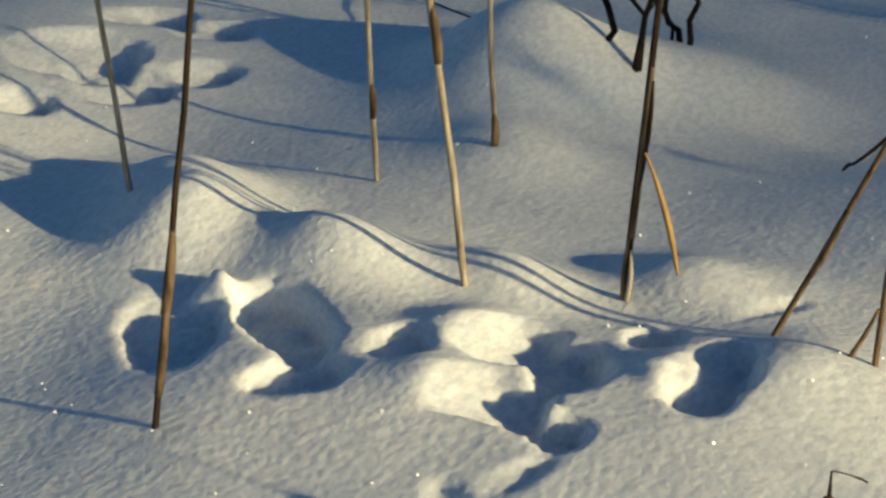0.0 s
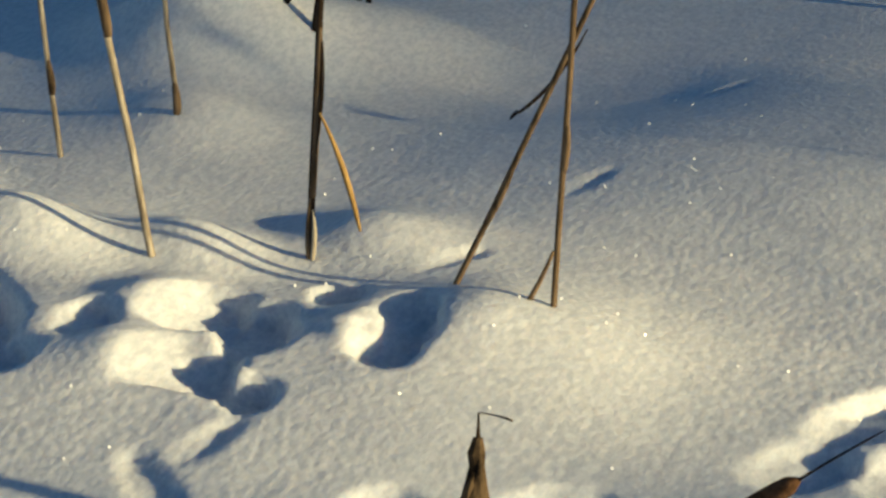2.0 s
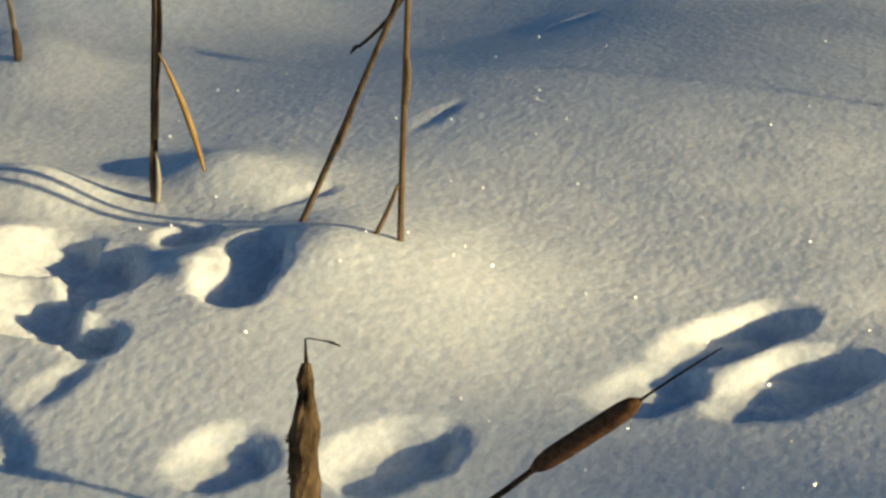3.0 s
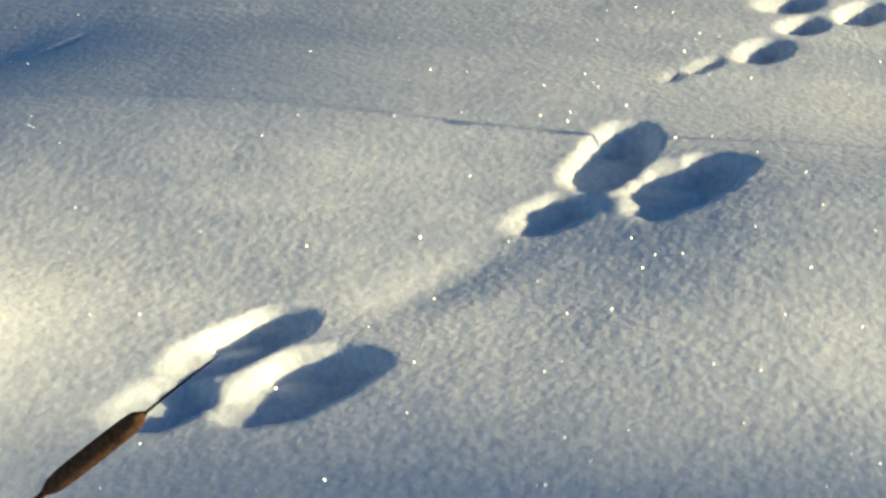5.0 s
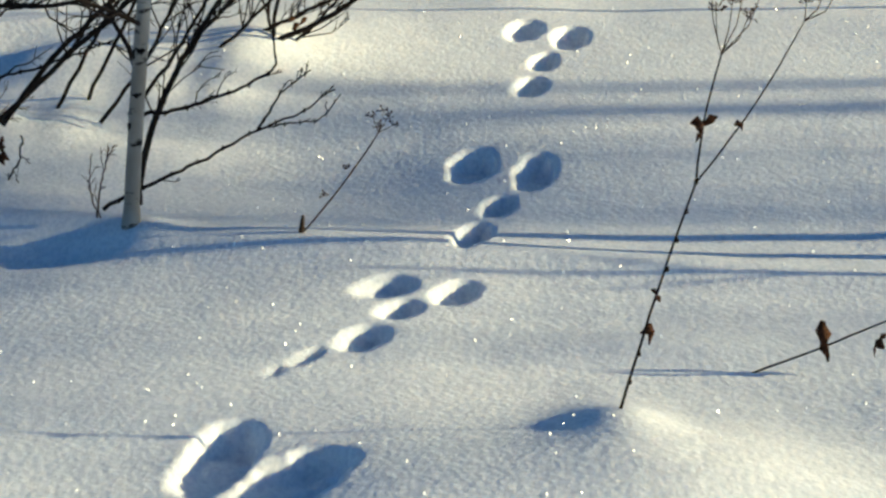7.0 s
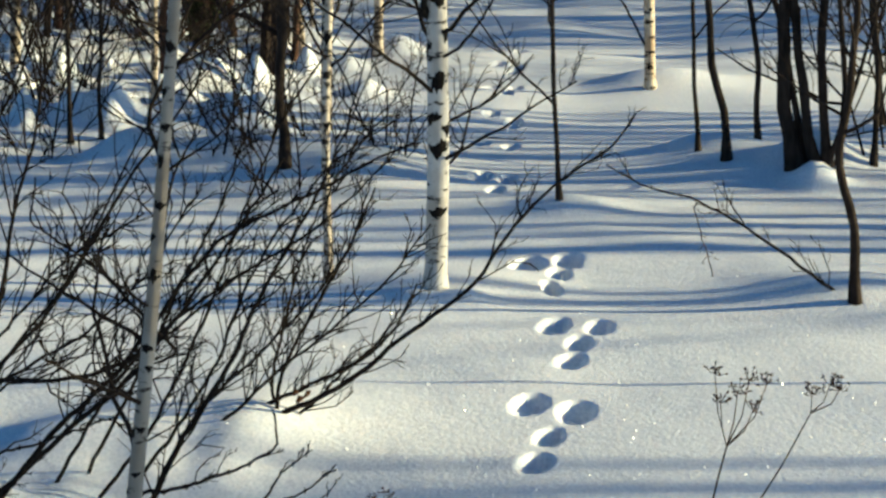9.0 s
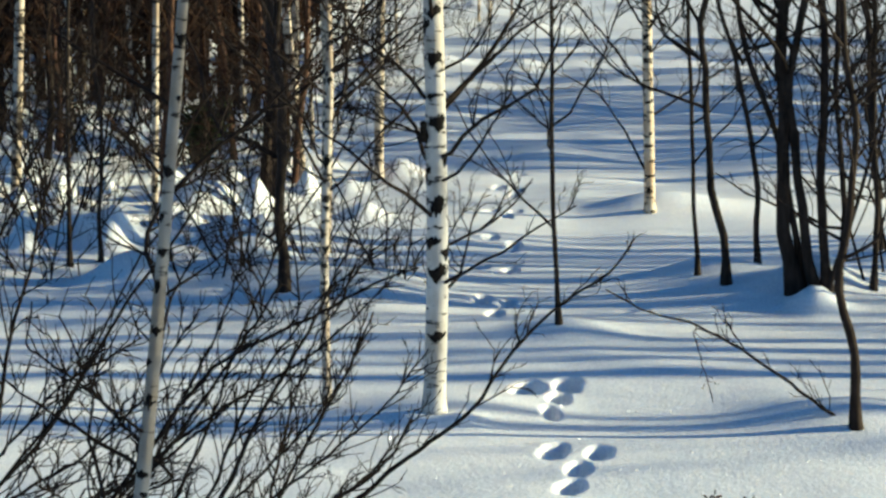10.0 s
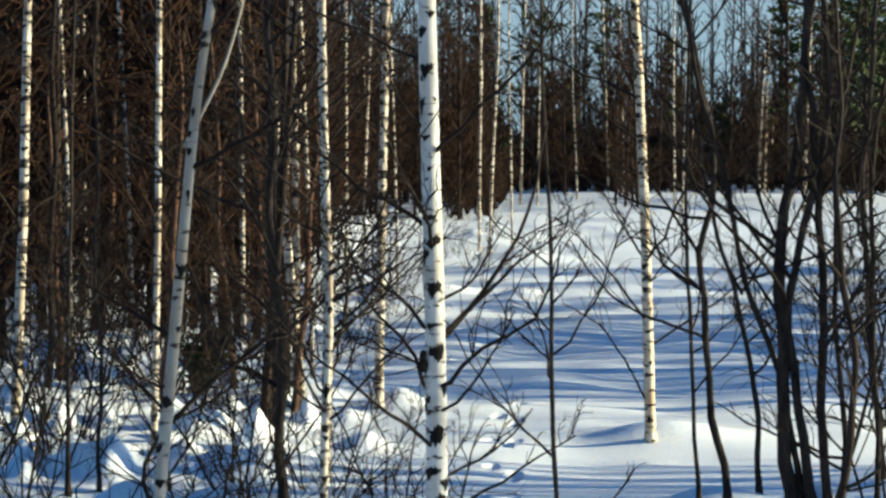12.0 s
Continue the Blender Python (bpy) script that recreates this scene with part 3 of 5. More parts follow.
def small_weed():
    x, y = -0.289, 4.174
    rng = random.Random(5)
    ob = thing("dry_weed", x, y, at_snow(x, y), "small leaning dry weed with a fine seed head", "weed")
    leaning(ob, "stem", bent((-0.030, 0, -0.04), (0.158, 0.02, 0.198), (0.004, 0, -0.006), 9, 0.001, 6), [0.0022 - 0.0001 * n for n in range(9)], TWIG)
    leaning(ob, "husk", bent((0.0, -0.002, -0.01), (0.006, -0.002, 0.035), (0, 0, 0), 4), [0.005, 0.006, 0.005, 0.003], DARK_STALK)
    for dx, dz in ((0.0, 0.012), (0.02, 0.03), (-0.01, 0.035), (0.03, 0.012), (0.012, 0.048)):
        head = Build()
        end = Vector((0.158 + dx, 0.02 + rng.uniform(-0.015, 0.015), 0.198 + dz))
        head.tube([(0.158, 0.02, 0.198), end], [0.001, 0.0007], 4)
        floret(head, end, 0.014, rng, 8)
        part("seed_head", head, TWIG, ob)
    for t in (0.35, 0.62):
        head = Build()
        floret(head, Vector((0.17 * t - 0.012, 0.01, 0.205 * t)), 0.013, rng, 9)
        part("seed_head", head, TWIG, ob)


small_weed()


def leafy_twig():
    x, y = 0.517, 3.519
    rng = random.Random(9)
    ob = thing("twig", x, y, at_snow(x, y) - 0.004, "thin dark twig with one curled brown leaf", "twig")
    leaning(ob, "stem", bent((-0.02, 0.0, -0.008), (0.42, 0.0, 0.185), (0, 0, -0.006), 10, 0.0012, 2), [0.0022 - 0.0001 * n for n in range(10)], BUSH_BARK)
    leaf = Build()
    leaf.blade([(0.122, -0.005, 0.100), (0.117, -0.010, 0.084), (0.124, -0.012, 0.066), (0.126, -0.006, 0.050), (0.133, -0.003, 0.036), (0.134, -0.004, 0.024)], [0.005, 0.0085, 0.0065, 0.0085, 0.004, 0.002], (1, -0.3, 0))
    leaf.blade([(0.122, 0.002, 0.092), (0.132, 0.006, 0.070), (0.126, 0.004, 0.050)], [0.004, 0.008, 0.003], (1, 0.5, 0.2))
    part("leaf", leaf, BROWN_LEAF, ob, "curled brown leaf")
    other = Build()
    curled_leaf(other, Vector((0.215, 0.0, 0.052)), 0.02, rng)
    curled_leaf(other, Vector((0.222, 0.0, 0.062)), 0.016, rng)
    part("leaf", other, BROWN_LEAF, ob)


leafy_twig()


def stray_twig():
    x, y = -3.126, 3.750
    ob = thing("twig", x, y, at_snow(x, y), "bare dark twig slanting up out of the snow", "twig")
    leaning(ob, "stem", bent((0, 0, -0.03), (0.750, -0.420, 0.075), (0.01, 0, 0.012), 12, 0.002, 8), [0.0036 - 0.0002 * n for n in range(12)], BUSH_BARK)


stray_twig()


# ---- woody shrubs and trees ----
def twigs_along(build, points, radius, rng, count, length, spread=0.7, up=0.5, from_=0.25, sides=4, depth=1):
    """Side twigs off a limb, each with a few finer twigs."""
    pts = [Vector(p) for p in points]
    for _ in range(count):
        t = rng.uniform(from_, 1.0) * (len(pts) - 1)
        n = min(int(t), len(pts) - 2)
        p, along = pts[n].lerp(pts[n + 1], t - n), (pts[n + 1] - pts[n]).normalized()
        side = Vector([rng.uniform(-1, 1) for _ in "xyz"])
        d = (along + (side - along * side.dot(along)).normalized() * spread * rng.uniform(0.6, 1.3) + Vector((0, 0, up * rng.uniform(0.2, 1)))).normalized()
        size = length * rng.uniform(0.45, 1.1) * (1.1 - 0.6 * t / (len(pts) - 1))
        bow = Vector((rng.uniform(-0.06, 0.06), rng.uniform(-0.06, 0.06), rng.uniform(-0.02, 0.08))) * size
        path = bent(p, p + d * size, bow * 2.5, 5, size * 0.045, rng.random())
        r = min(radius * 0.6, 0.0016 + 0.0055 * size)
        build.tube(path, [r, r * 0.85, r * 0.7, r * 0.55, r * 0.35], sides, False)
        if depth:
            twigs_along(build, path, r, rng, rng.randint(2, 5), size * 0.5, spread, up, 0.2, 3, depth - 1)


def limb(ob, a, b, radius, bow=(0, 0, 0), twigs=14, length=0.28, seed=1, mat=BUSH_BARK, up=0.5, spread=0.7, name="branch", end=0.35):
    rng = random.Random(seed)
    radius *= 1.2
    path = bent(a, b, bow, 12, 0.010, seed)
    c1, c2 = rng.uniform(-0.03, 0.03), rng.uniform(-0.018, 0.018)
    for n, p in enumerate(path):  # a slow wave along the limb
        p.x += c1 * math.sin(n * 0.571) + c2 * math.sin(n * 1.142)
        p.z += c2 * math.sin(n * 0.571) - c1 * math.sin(n * 1.142) * 0.7
    build = Build().tube(path, [radius * (1 - (1 - end) * n / 11) for n in range(12)], 7)
    twigs_along(build, path, radius, rng, int(0.8 * twigs), length, spread * 1.25, up * 0.9)
    return part(name, build, mat, ob)


def through_points(points, count=18):
    """A smooth line that follows a few points, evenly spaced along its length."""
    pts = [Vector(p) for p in points]
    far = [0.0]
    for a, b in zip(pts, pts[1:]):
        far.append(far[-1] + (b - a).length)
    line = [Vector([float(np.interp(far[-1] * k / (count - 1), far, [p[axis] for p in pts])) for axis in range(3)]) for k in range(count)]
    for _ in range(max(2, count // 12)):
        line = [line[0]] + [(a + 2 * b + c) / 4 for a, b, c in zip(line, line[1:], line[2:])] + [line[-1]]
    return line


def sweep(ob, y, points, thick, thin, twigs, length, seed, mat=BUSH_BARK, drift=0.05, name="branch"):
    """A long bowed limb through a few (x, z) points in the plane at y, with side twigs."""
    rng = random.Random(seed)
    o = ob.location
    lean = rng.uniform(-drift, drift)
    path = through_points([(x - o.x, y - o.y + lean * n, z - o.z) for n, (x, z) in enumerate(points)], 4 * len(points) + 4)
    path = [p + Vector([rng.uniform(-0.003, 0.003) for _ in "xyz"]) for p in path]
    last = len(path) - 1
    build = Build().tube(path, [thick + (thin - thick) * n / last for n in range(last + 1)], 7)
    for n in range(2, last, 3):  # knots where twigs spring
        build.tube([path[n] - Vector((0, 0, 0.006)), path[n], path[n] + Vector((0, 0, 0.006))], [thin * 0.8, 1.25 * (thick + (thin - thick) * n / last), thin * 0.8], 6)
    twigs_along(build, path, thick, rng, twigs, length, 0.8, 0.5, 0.15)
    return part(name, build, mat, ob)


def alder_bush():
    """The wide dark bush that leans out over the trail."""
    x, y = -1.064, 4.871
    ob = thing("alder_bush", x, y, at_snow(x, y), "wide leafless dark alder bush leaning over snow", "bush")
    limb(ob, (-0.16, 0.05, -0.05), (0.46, 0.15, 0.92), 0.0045, (0.0, 0, 0.0), 16, 0.26, 35)
    limb(ob, (-0.20, 0.3, -0.05), (0.20, 0.35, 1.10), 0.006, (0.04, 0, 0.0), 26, 0.30, 46)
    limb(ob, (-0.25, 0.45, -0.05), (0.55, 0.5, 1.15), 0.0055, (0.05, 0, -0.05), 22, 0.30, 49)
    limb(ob, (-0.40, 0.5, -0.05), (0.25, 0.5, 1.25), 0.0055, (-0.04, 0, 0.05), 22, 0.30, 53)
    sweep(ob, 4.90, ((-1.01, 0.05), (-0.874, 0.22), (-0.753, 0.324), (-0.644, 0.465), (-0.57, 0.572), (-0.481, 0.674), (-0.28, 0.768), (-0.18, 0.83), (-0.056, 0.88)), 0.0072, 0.0024, 26, 0.24, 131)
    sweep(ob, 4.94, ((-1.05, 0.02), (-0.849, 0.207), (-0.715, 0.317), (-0.607, 0.452), (-0.533, 0.559), (-0.431, 0.711), (-0.354, 0.825)), 0.0074, 0.0026, 24, 0.26, 132)
    sweep(ob, 4.92, ((-1.10, 0.25), (-0.995, 0.321), (-0.915, 0.365), (-0.823, 0.416), (-0.717, 0.505), (-0.658, 0.573), (-0.567, 0.725)), 0.0046, 0.0020, 22, 0.24, 133)
    sweep(ob, 4.86, ((-1.10, 0.345), (-0.994, 0.334), (-0.867, 0.332), (-0.738, 0.363), (-0.672, 0.401), (-0.573, 0.47), (-0.458, 0.572)), 0.0062, 0.0024, 26, 0.24, 134)
    sweep(ob, 4.60, ((-1.02, 0.22), (-0.946, 0.238), (-0.873, 0.25), (-0.762, 0.286), (-0.719, 0.304), (-0.668, 0.241)), 0.0036, 0.0018, 9, 0.14, 135)
    sweep(ob, 4.90, ((-1.10, 0.32), (-0.988, 0.433), (-0.91, 0.522), (-0.832, 0.611), (-0.744, 0.649), (-0.667, 0.70)), 0.0042, 0.0020, 18, 0.24, 136)
    sweep(ob, 4.90, ((-0.60, 0.39), (-0.648, 0.457), (-0.733, 0.573), (-0.831, 0.662), (-0.891, 0.713), (-0.863, 0.814)), 0.0045, 0.0018, 16, 0.20, 137)
    sweep(ob, 5.62, ((-0.55, -0.02), (-0.435, 0.059), (-0.262, 0.14), (-0.085, 0.30), (0.063, 0.402), (0.163, 0.569), (0.283, 0.698), (0.41, 0.776), (0.459, 0.862)), 0.0082, 0.0024, 26, 0.20, 138)
    sweep(ob, 5.64, ((-0.511, 0.05), (-0.32, 0.155), (-0.202, 0.221), (-0.114, 0.323), (-0.073, 0.432)), 0.0060, 0.0022, 22, 0.18, 139)
    sweep(ob, 5.60, ((-0.42, 0.02), (-0.344, 0.081), (-0.262, 0.162), (-0.188, 0.213), (-0.114, 0.315)), 0.0052, 0.0020, 18, 0.17, 140)
    sweep(ob, 5.60, ((-0.42, 0.0), (-0.438, 0.119), (-0.39, 0.238), (-0.314, 0.369), (-0.236, 0.505), (-0.178, 0.649)), 0.0058, 0.0022, 24, 0.22, 141)
    sweep(ob, 5.66, ((-0.44, 0.0), (-0.451, 0.15), (-0.418, 0.268), (-0.38, 0.418), (-0.321, 0.592)), 0.0052, 0.0020, 22, 0.22, 142)
    sweep(ob, 4.40, ((-0.640, 0.02), (-0.628, 0.132), (-0.56, 0.283), (-0.449, 0.441), (-0.399, 0.558), (-0.356, 0.637), (-0.275, 0.773), (-0.218, 0.886)), 0.0080, 0.0024, 24, 0.22, 143)
    sweep(ob, 4.36, ((-0.643, 0.226), (-0.557, 0.231), (-0.475, 0.26), (-0.394, 0.288), (-0.333, 0.329), (-0.344, 0.406)), 0.0046, 0.0020, 6, 0.09, 144)
    sweep(ob, 5.00, ((-0.80, 0.02), (-0.69, 0.16), (-0.603, 0.326), (-0.528, 0.488), (-0.465, 0.671), (-0.391, 0.842), (-0.334, 0.964)), 0.0052, 0.0020, 26, 0.22, 161)
    sweep(ob, 5.05, ((-0.74, 0.02), (-0.62, 0.18), (-0.510, 0.364), (-0.444, 0.545), (-0.365, 0.675), (-0.288, 0.779), (-0.185, 0.881)), 0.0052, 0.0020, 26, 0.22, 162)
    sweep(ob, 5.60, ((-0.68, 0.03), (-0.509, 0.189), (-0.346, 0.346), (-0.237, 0.498), (-0.195, 0.638)), 0.0052, 0.0020, 26, 0.22, 163)
    sweep(ob, 5.10, ((-0.92, 0.02), (-0.79, 0.25), (-0.631, 0.430), (-0.474, 0.548), (-0.292, 0.653), (-0.110, 0.836)), 0.0052, 0.0020, 26, 0.22, 164)
    sweep(ob, 5.20, ((-0.86, 0.02), (-0.712, 0.299), (-0.602, 0.516), (-0.507, 0.703), (-0.439, 0.888)), 0.0052, 0.0020, 26, 0.22, 165)
    sweep(ob, 5.50, ((-0.60, 0.03), (-0.430, 0.199), (-0.274, 0.328), (-0.134, 0.456), (-0.036, 0.597)), 0.0052, 0.0020, 26, 0.22, 166)
    sweep(ob, 4.62, ((-1.033, 0.078), (-0.993, 0.116), (-0.916, 0.179), (-0.864, 0.229)), 0.0040, 0.0020, 8, 0.10, 171, drift=0.01)
    sweep(ob, 4.62, ((-0.914, 0.104), (-0.918, 0.053), (-0.952, 0.001), (-0.980, -0.018)), 0.0022, 0.0012, 5, 0.05, 172, drift=0.01)
    sweep(ob, 4.62, ((-0.964, 0.091), (-0.975, 0.027), (-0.977, -0.014)), 0.0020, 0.0010, 3, 0.05, 173, drift=0.01)
    rng = random.Random(4)
    for p in ((0.69, 0.73, 0.085), (0.70, 0.73, 0.070), (0.104, -0.271, 0.051), (0.100, -0.271, 0.033)):
        dead = Build()
        curled_leaf(dead, Vector(p), 0.026, rng)
        part("leaf", dead, BROWN_LEAF, ob, "withered brown leaf")


alder_bush()


def side_bush(x, y, limbs, label, name="bush", mat=BUSH_BARK, group="", twig_length=0.25, twigs=12, seed=1):
    ob = thing(name, x, y, at_snow(x, y), label, "bush", group)
    for n, (end, radius, bow) in enumerate(limbs):
        limb(ob, (0.01 * n, 0, -0.06), end, radius, bow, twigs, twig_length, seed + n, mat)
    return ob


side_bush(-2.131, 3.367, (((-0.14, 0.03, 0.27), 0.0075, (0.0, 0, 0)), ((0.04, 0.0, 0.35), 0.006, (0.025, 0, 0)), ((-0.02, 0.05, 0.33), 0.005, (-0.02, 0, 0))), "small dark leafless bush on a snow mound", twig_length=0.12, twigs=5, seed=50)
side_bush(-2.145, 3.607, (((-0.08, 0.0, 0.30), 0.006, (0, 0, 0)), ((0.04, 0.0, 0.32), 0.006, (0, 0, 0)), ((-0.3, 0.0, 0.25), 0.004, (0, 0, 0.02))), "small dark leafless bush in snow", twig_length=0.14, twigs=6, seed=60)
side_bush(-1.054, 4.082, (((0.03, 0.0, 0.55), 0.008, (0.0, 0, 0)), ((0.10, 0.0, 0.45), 0.004, (0.02, 0, 0))), "single dark shrub stem in snow", twig_length=0.16, twigs=5, seed=70)


def birch_sprouts():
    ob = thing("bush", -0.640, 4.300, at_snow(-0.640, 4.300), "low leafless sprouts at the foot of a young birch", "bush")
    sweep(ob, 4.30, ((-0.70, 0.04), (-0.621, 0.085), (-0.463, 0.155), (-0.376, 0.208), (-0.29, 0.236), (-0.22, 0.288)), 0.0046, 0.0016, 4, 0.06, 151, drift=0.01)
    sweep(ob, 4.30, ((-0.376, 0.208), (-0.334, 0.278), (-0.27, 0.324)), 0.0030, 0.0012, 5, 0.06, 152, drift=0.01)
    sweep(ob, 4.30, ((-0.376, 0.208), (-0.302, 0.221), (-0.251, 0.218), (-0.209, 0.276)), 0.0024, 0.0009, 2, 0.05, 153, drift=0.01)
    sweep(ob, 4.28, ((-0.71, 0.03), (-0.69, 0.13), (-0.665, 0.19)), 0.0022, 0.0010, 7, 0.06, 154, TWIG, 0.01)
    sweep(ob, 4.27, ((-0.70, 0.03), (-0.72, 0.10), (-0.71, 0.17)), 0.0018, 0.0009, 7, 0.05, 155, TWIG, 0.01)


birch_sprouts()


def scar(build, centre, radius, width, height, facing, rng):
    """A raised black patch that wraps part of the trunk."""
    cols, rows = 7, 4
    first = len(build.v)
    for r in range(rows):
        for c in range(cols):
            u, v = 2 * c / (cols - 1) - 1, 2 * r / (rows - 1) - 1
            a = facing + u * width * (1 - 0.6 * v * v) * rng.uniform(0.7, 1.3) + 0.15 * v
            edge = max(abs(u), abs(v))
            rr = radius * (1.05 if edge < 0.9 else 0.97)
            build.v.append(Vector((centre[0] + rr * math.cos(a), centre[1] + rr * math.sin(a), centre[2] + v * height * (1 - 0.55 * abs(u)) + rng.uniform(-0.22, 0.22) * height + 0.5 * height * u * u)))
    for r in range(rows - 1):
        for c in range(cols - 1):
            i = first + r * cols + c
            build.f.append((i, i + 1, i + cols + 1, i + cols))


def crooked(p, d, size, rng, count=9):
    """A branch that wanders and turns up towards its tip."""
    side = d.cross(Vector((0, 0, 1))).normalized()
    c1, c2, c3 = rng.uniform(-0.10, 0.10), rng.uniform(-0.06, 0.06), rng.uniform(0.0, 0.16)
    pts = []
    for n in range(count):
        t = n / (count - 1)
        sway = c1 * math.sin(3.14 * t) + c2 * math.sin(6.28 * t)
        jag = rng.uniform(-0.016, 0.016) if 0 < n < count - 1 else 0.0
        pts.append(p + d * t + side * size * (sway + jag) + Vector((0, 0, size * (c3 * (t * t - t) * 1.6 + jag))))
    return pts


def birch(x, y, path, low, high, label, mat=BIRCH, branches=18, scars=(), twig=0.5, seed=1, start=0.25, mat_twig=BUSH_BARK):
    """path: offsets of the trunk from its foot. scars: (height, side -1..1, width, height)."""
    rng = random.Random(seed)
    ob = thing("birch_tree", x, y, at_snow(x, y), label, "birch", "young birches")
    line = through_points([(-path[0][0] * 0.1, 0, -0.1), (0, 0, 0)] + list(path), 71)
    top = line[-1].z
    radii = [max(low + (high - low) * p.z / top, 0.003) * (1.25 if p.z < 0.02 else 1.0) * rng.uniform(0.985, 1.015) for p in line]
    part("trunk", Build().tube(line, radii, 14), mat, ob)
    for n in range(branches):
        t = start + (1 - start) * ((n + rng.random()) / branches) ** 1.5
        k = min(int(t * 70), 69)
        p = line[k].lerp(line[k + 1], t * 70 - k)
        a, rise = rng.uniform(0, 6.28), rng.uniform(0.5, 1.2)
        size = twig * rng.uniform(0.5, 1.2) * (1.25 - 0.75 * t)
        d = Vector((math.cos(a), math.sin(a), rise)).normalized() * size
        r = min(low * 0.35, 0.003 + 0.007 * size)
        pts = crooked(p, d, size, rng)
        build = Build().tube(pts, [r * (1 - 0.08 * q) for q in range(9)], 5)
        twigs_along(build, pts, r, rng, 7, size * 0.55, 0.8, 0.4, 0.2, 4, 1 if size > 0.3 else 0)
        part("branch", build, mat_twig, ob)
    for z, side, width, height in scars:
        k = max(n for n in range(71) if line[n].z <= z)
        p = line[k].lerp(line[min(k + 1, 70)], (z - line[k].z) / max(line[min(k + 1, 70)].z - line[k].z, 1e-3))
        build = Build()
        scar(build, p, radii[k], 1.25 * width, 1.35 * height, -math.pi / 2 + side * 1.2, rng)
        part("bark_scar", build, SCAR, ob)
    return ob


def marks(seed, low, high, count, bold=1.0):
    rng = random.Random(seed)
    return [(low + (high - low) * (n + rng.random()) / count, rng.uniform(-1, 1), bold * rng.uniform(0.3, 1.0), 0.012 * bold * rng.uniform(0.6, 1.5)) for n in range(count)]


young_birch = birch(-0.636, 4.241, ((0.035, 0, 0.32), (0.071, 0, 0.61), (0.12, 0, 1.11), (0.172, 0, 1.66), (0.211, 0, 1.90), (0.45, 0, 3.2)), 0.0165, 0.0025, "slender young white birch with dark joints", SHADED_YOUNG_BIRCH, 14,
      ((0.36, 0.2, 0.8, 0.008), (0.27, 0.0, 0.6, 0.005), (0.52, -0.1, 0.9, 0.009), (0.66, 0.0, 1.3, 0.008), (0.80, 0.1, 1.2, 0.010), (0.95, 0.0, 1.2, 0.010), (1.10, -0.1, 1.1, 0.014), (1.35, 0.3, 0.9, 0.014), (1.57, -0.3, 0.6, 0.008)) + tuple(marks(31, 0.2, 1.9, 13, 0.8)), 0.42, 3, 0.12)
fork = through_points([(0.150, 0, 1.58), (0.185, 0.01, 1.65), (0.222, 0.02, 1.72), (0.262, 0.03, 1.86), (0.30, 0.04, 2.1)], 16)
part("branch", Build().tube(fork, [0.0042 - 0.0002 * n for n in range(16)], 8), SHADED_YOUNG_BIRCH, young_birch)
for n, (z, rise_x, rise_z) in enumerate(((1.06, 0.16, 0.10), (1.08, -0.14, 0.16), (1.11, 0.09, 0.17), (1.13, -0.10, 0.06), (0.86, 0.15, 0.12), (0.60, -0.13, 0.13))):
    shoot, rng = Build(), random.Random(340 + n)
    foot = Vector((0.012 + 0.1 * z, 0, z))
    pts = crooked(foot, Vector((rise_x, 0.05 * (-1) ** n, rise_z)), 0.2, rng)
    shoot.tube(pts, [0.0036 - 0.0003 * q for q in range(9)], 5)
    twigs_along(shoot, pts, 0.003, rng, 5, 0.10, 0.8, 0.4, 0.2, 4, 0)
    part("branch", shoot, BUSH_BARK, young_birch)
scarred_birch = birch(-0.033, 7.356, ((0.012, 0, 0.30), (0.014, 0, 0.60), (0.006, 0, 1.10), (-0.008, 0, 1.60), (-0.022, 0, 2.15), (0.05, 0, 6.0)), 0.038, 0.012, "white birch trunk with bold black scars", BIRCH, 30,
      ((0.26, 0.0, 1.0, 0.02), (0.47, 0.1, 1.3, 0.028), (0.53, 0.9, 0.7, 0.02), (0.57, -0.6, 0.8, 0.02), (0.69, 0.0, 1.5, 0.034), (0.79, -1.0, 0.5, 0.03), (0.84, 0.9, 0.5, 0.02), (0.96, 0.3, 1.0, 0.028), (0.90, -1.1, 0.5, 0.03), (1.05, -0.3, 0.5, 0.01), (1.17, -0.1, 1.0, 0.024), (1.27, -0.9, 0.6, 0.03), (1.32, 0.0, 1.0, 0.022), (1.40, -0.5, 0.9, 0.012), (1.56, -0.1, 0.3, 0.008), (1.66, -0.4, 0.5, 0.010), (1.76, -0.7, 0.4, 0.03), (1.88, -0.2, 0.9, 0.022), (2.0, -0.6, 0.5, 0.02), (2.06, 0.4, 0.5, 0.01)), 0.75, 4, 0.08)
birch(-0.398, 7.602, ((-0.007, 0, 0.52), (0.019, 0, 1.09), (0.001, 0, 1.68), (-0.008, 0, 2.16), (0.05, 0, 4.0)), 0.0155, 0.007, "thin speckled birch sapling with black knots", KNOTTY_BIRCH, 34, marks(2, 0.2, 2.4, 12, 1.2), 0.8, 5, 0.2)
birch(-0.605, 11.542, ((0.02, 0, 0.8), (0.0, 0, 1.6), (-0.02, 0, 2.6), (0.1, 0, 5.0)), 0.030, 0.012, "tan birch trunk lit warm by the sun", TAN_BIRCH, 16, marks(3, 0.1, 2.6, 10), 0.8, 6, 0.15)
birch(-2.472, 13.000, ((0.06, 0, 1.3), (0.09, 0, 2.5), (0.2, 0, 6.0)), 0.031, 0.012, "slim birch trunk glowing cream in the sun", FAR_BIRCH, 14, marks(4, 0.1, 2.6, 16), 0.9, 7, 0.2)
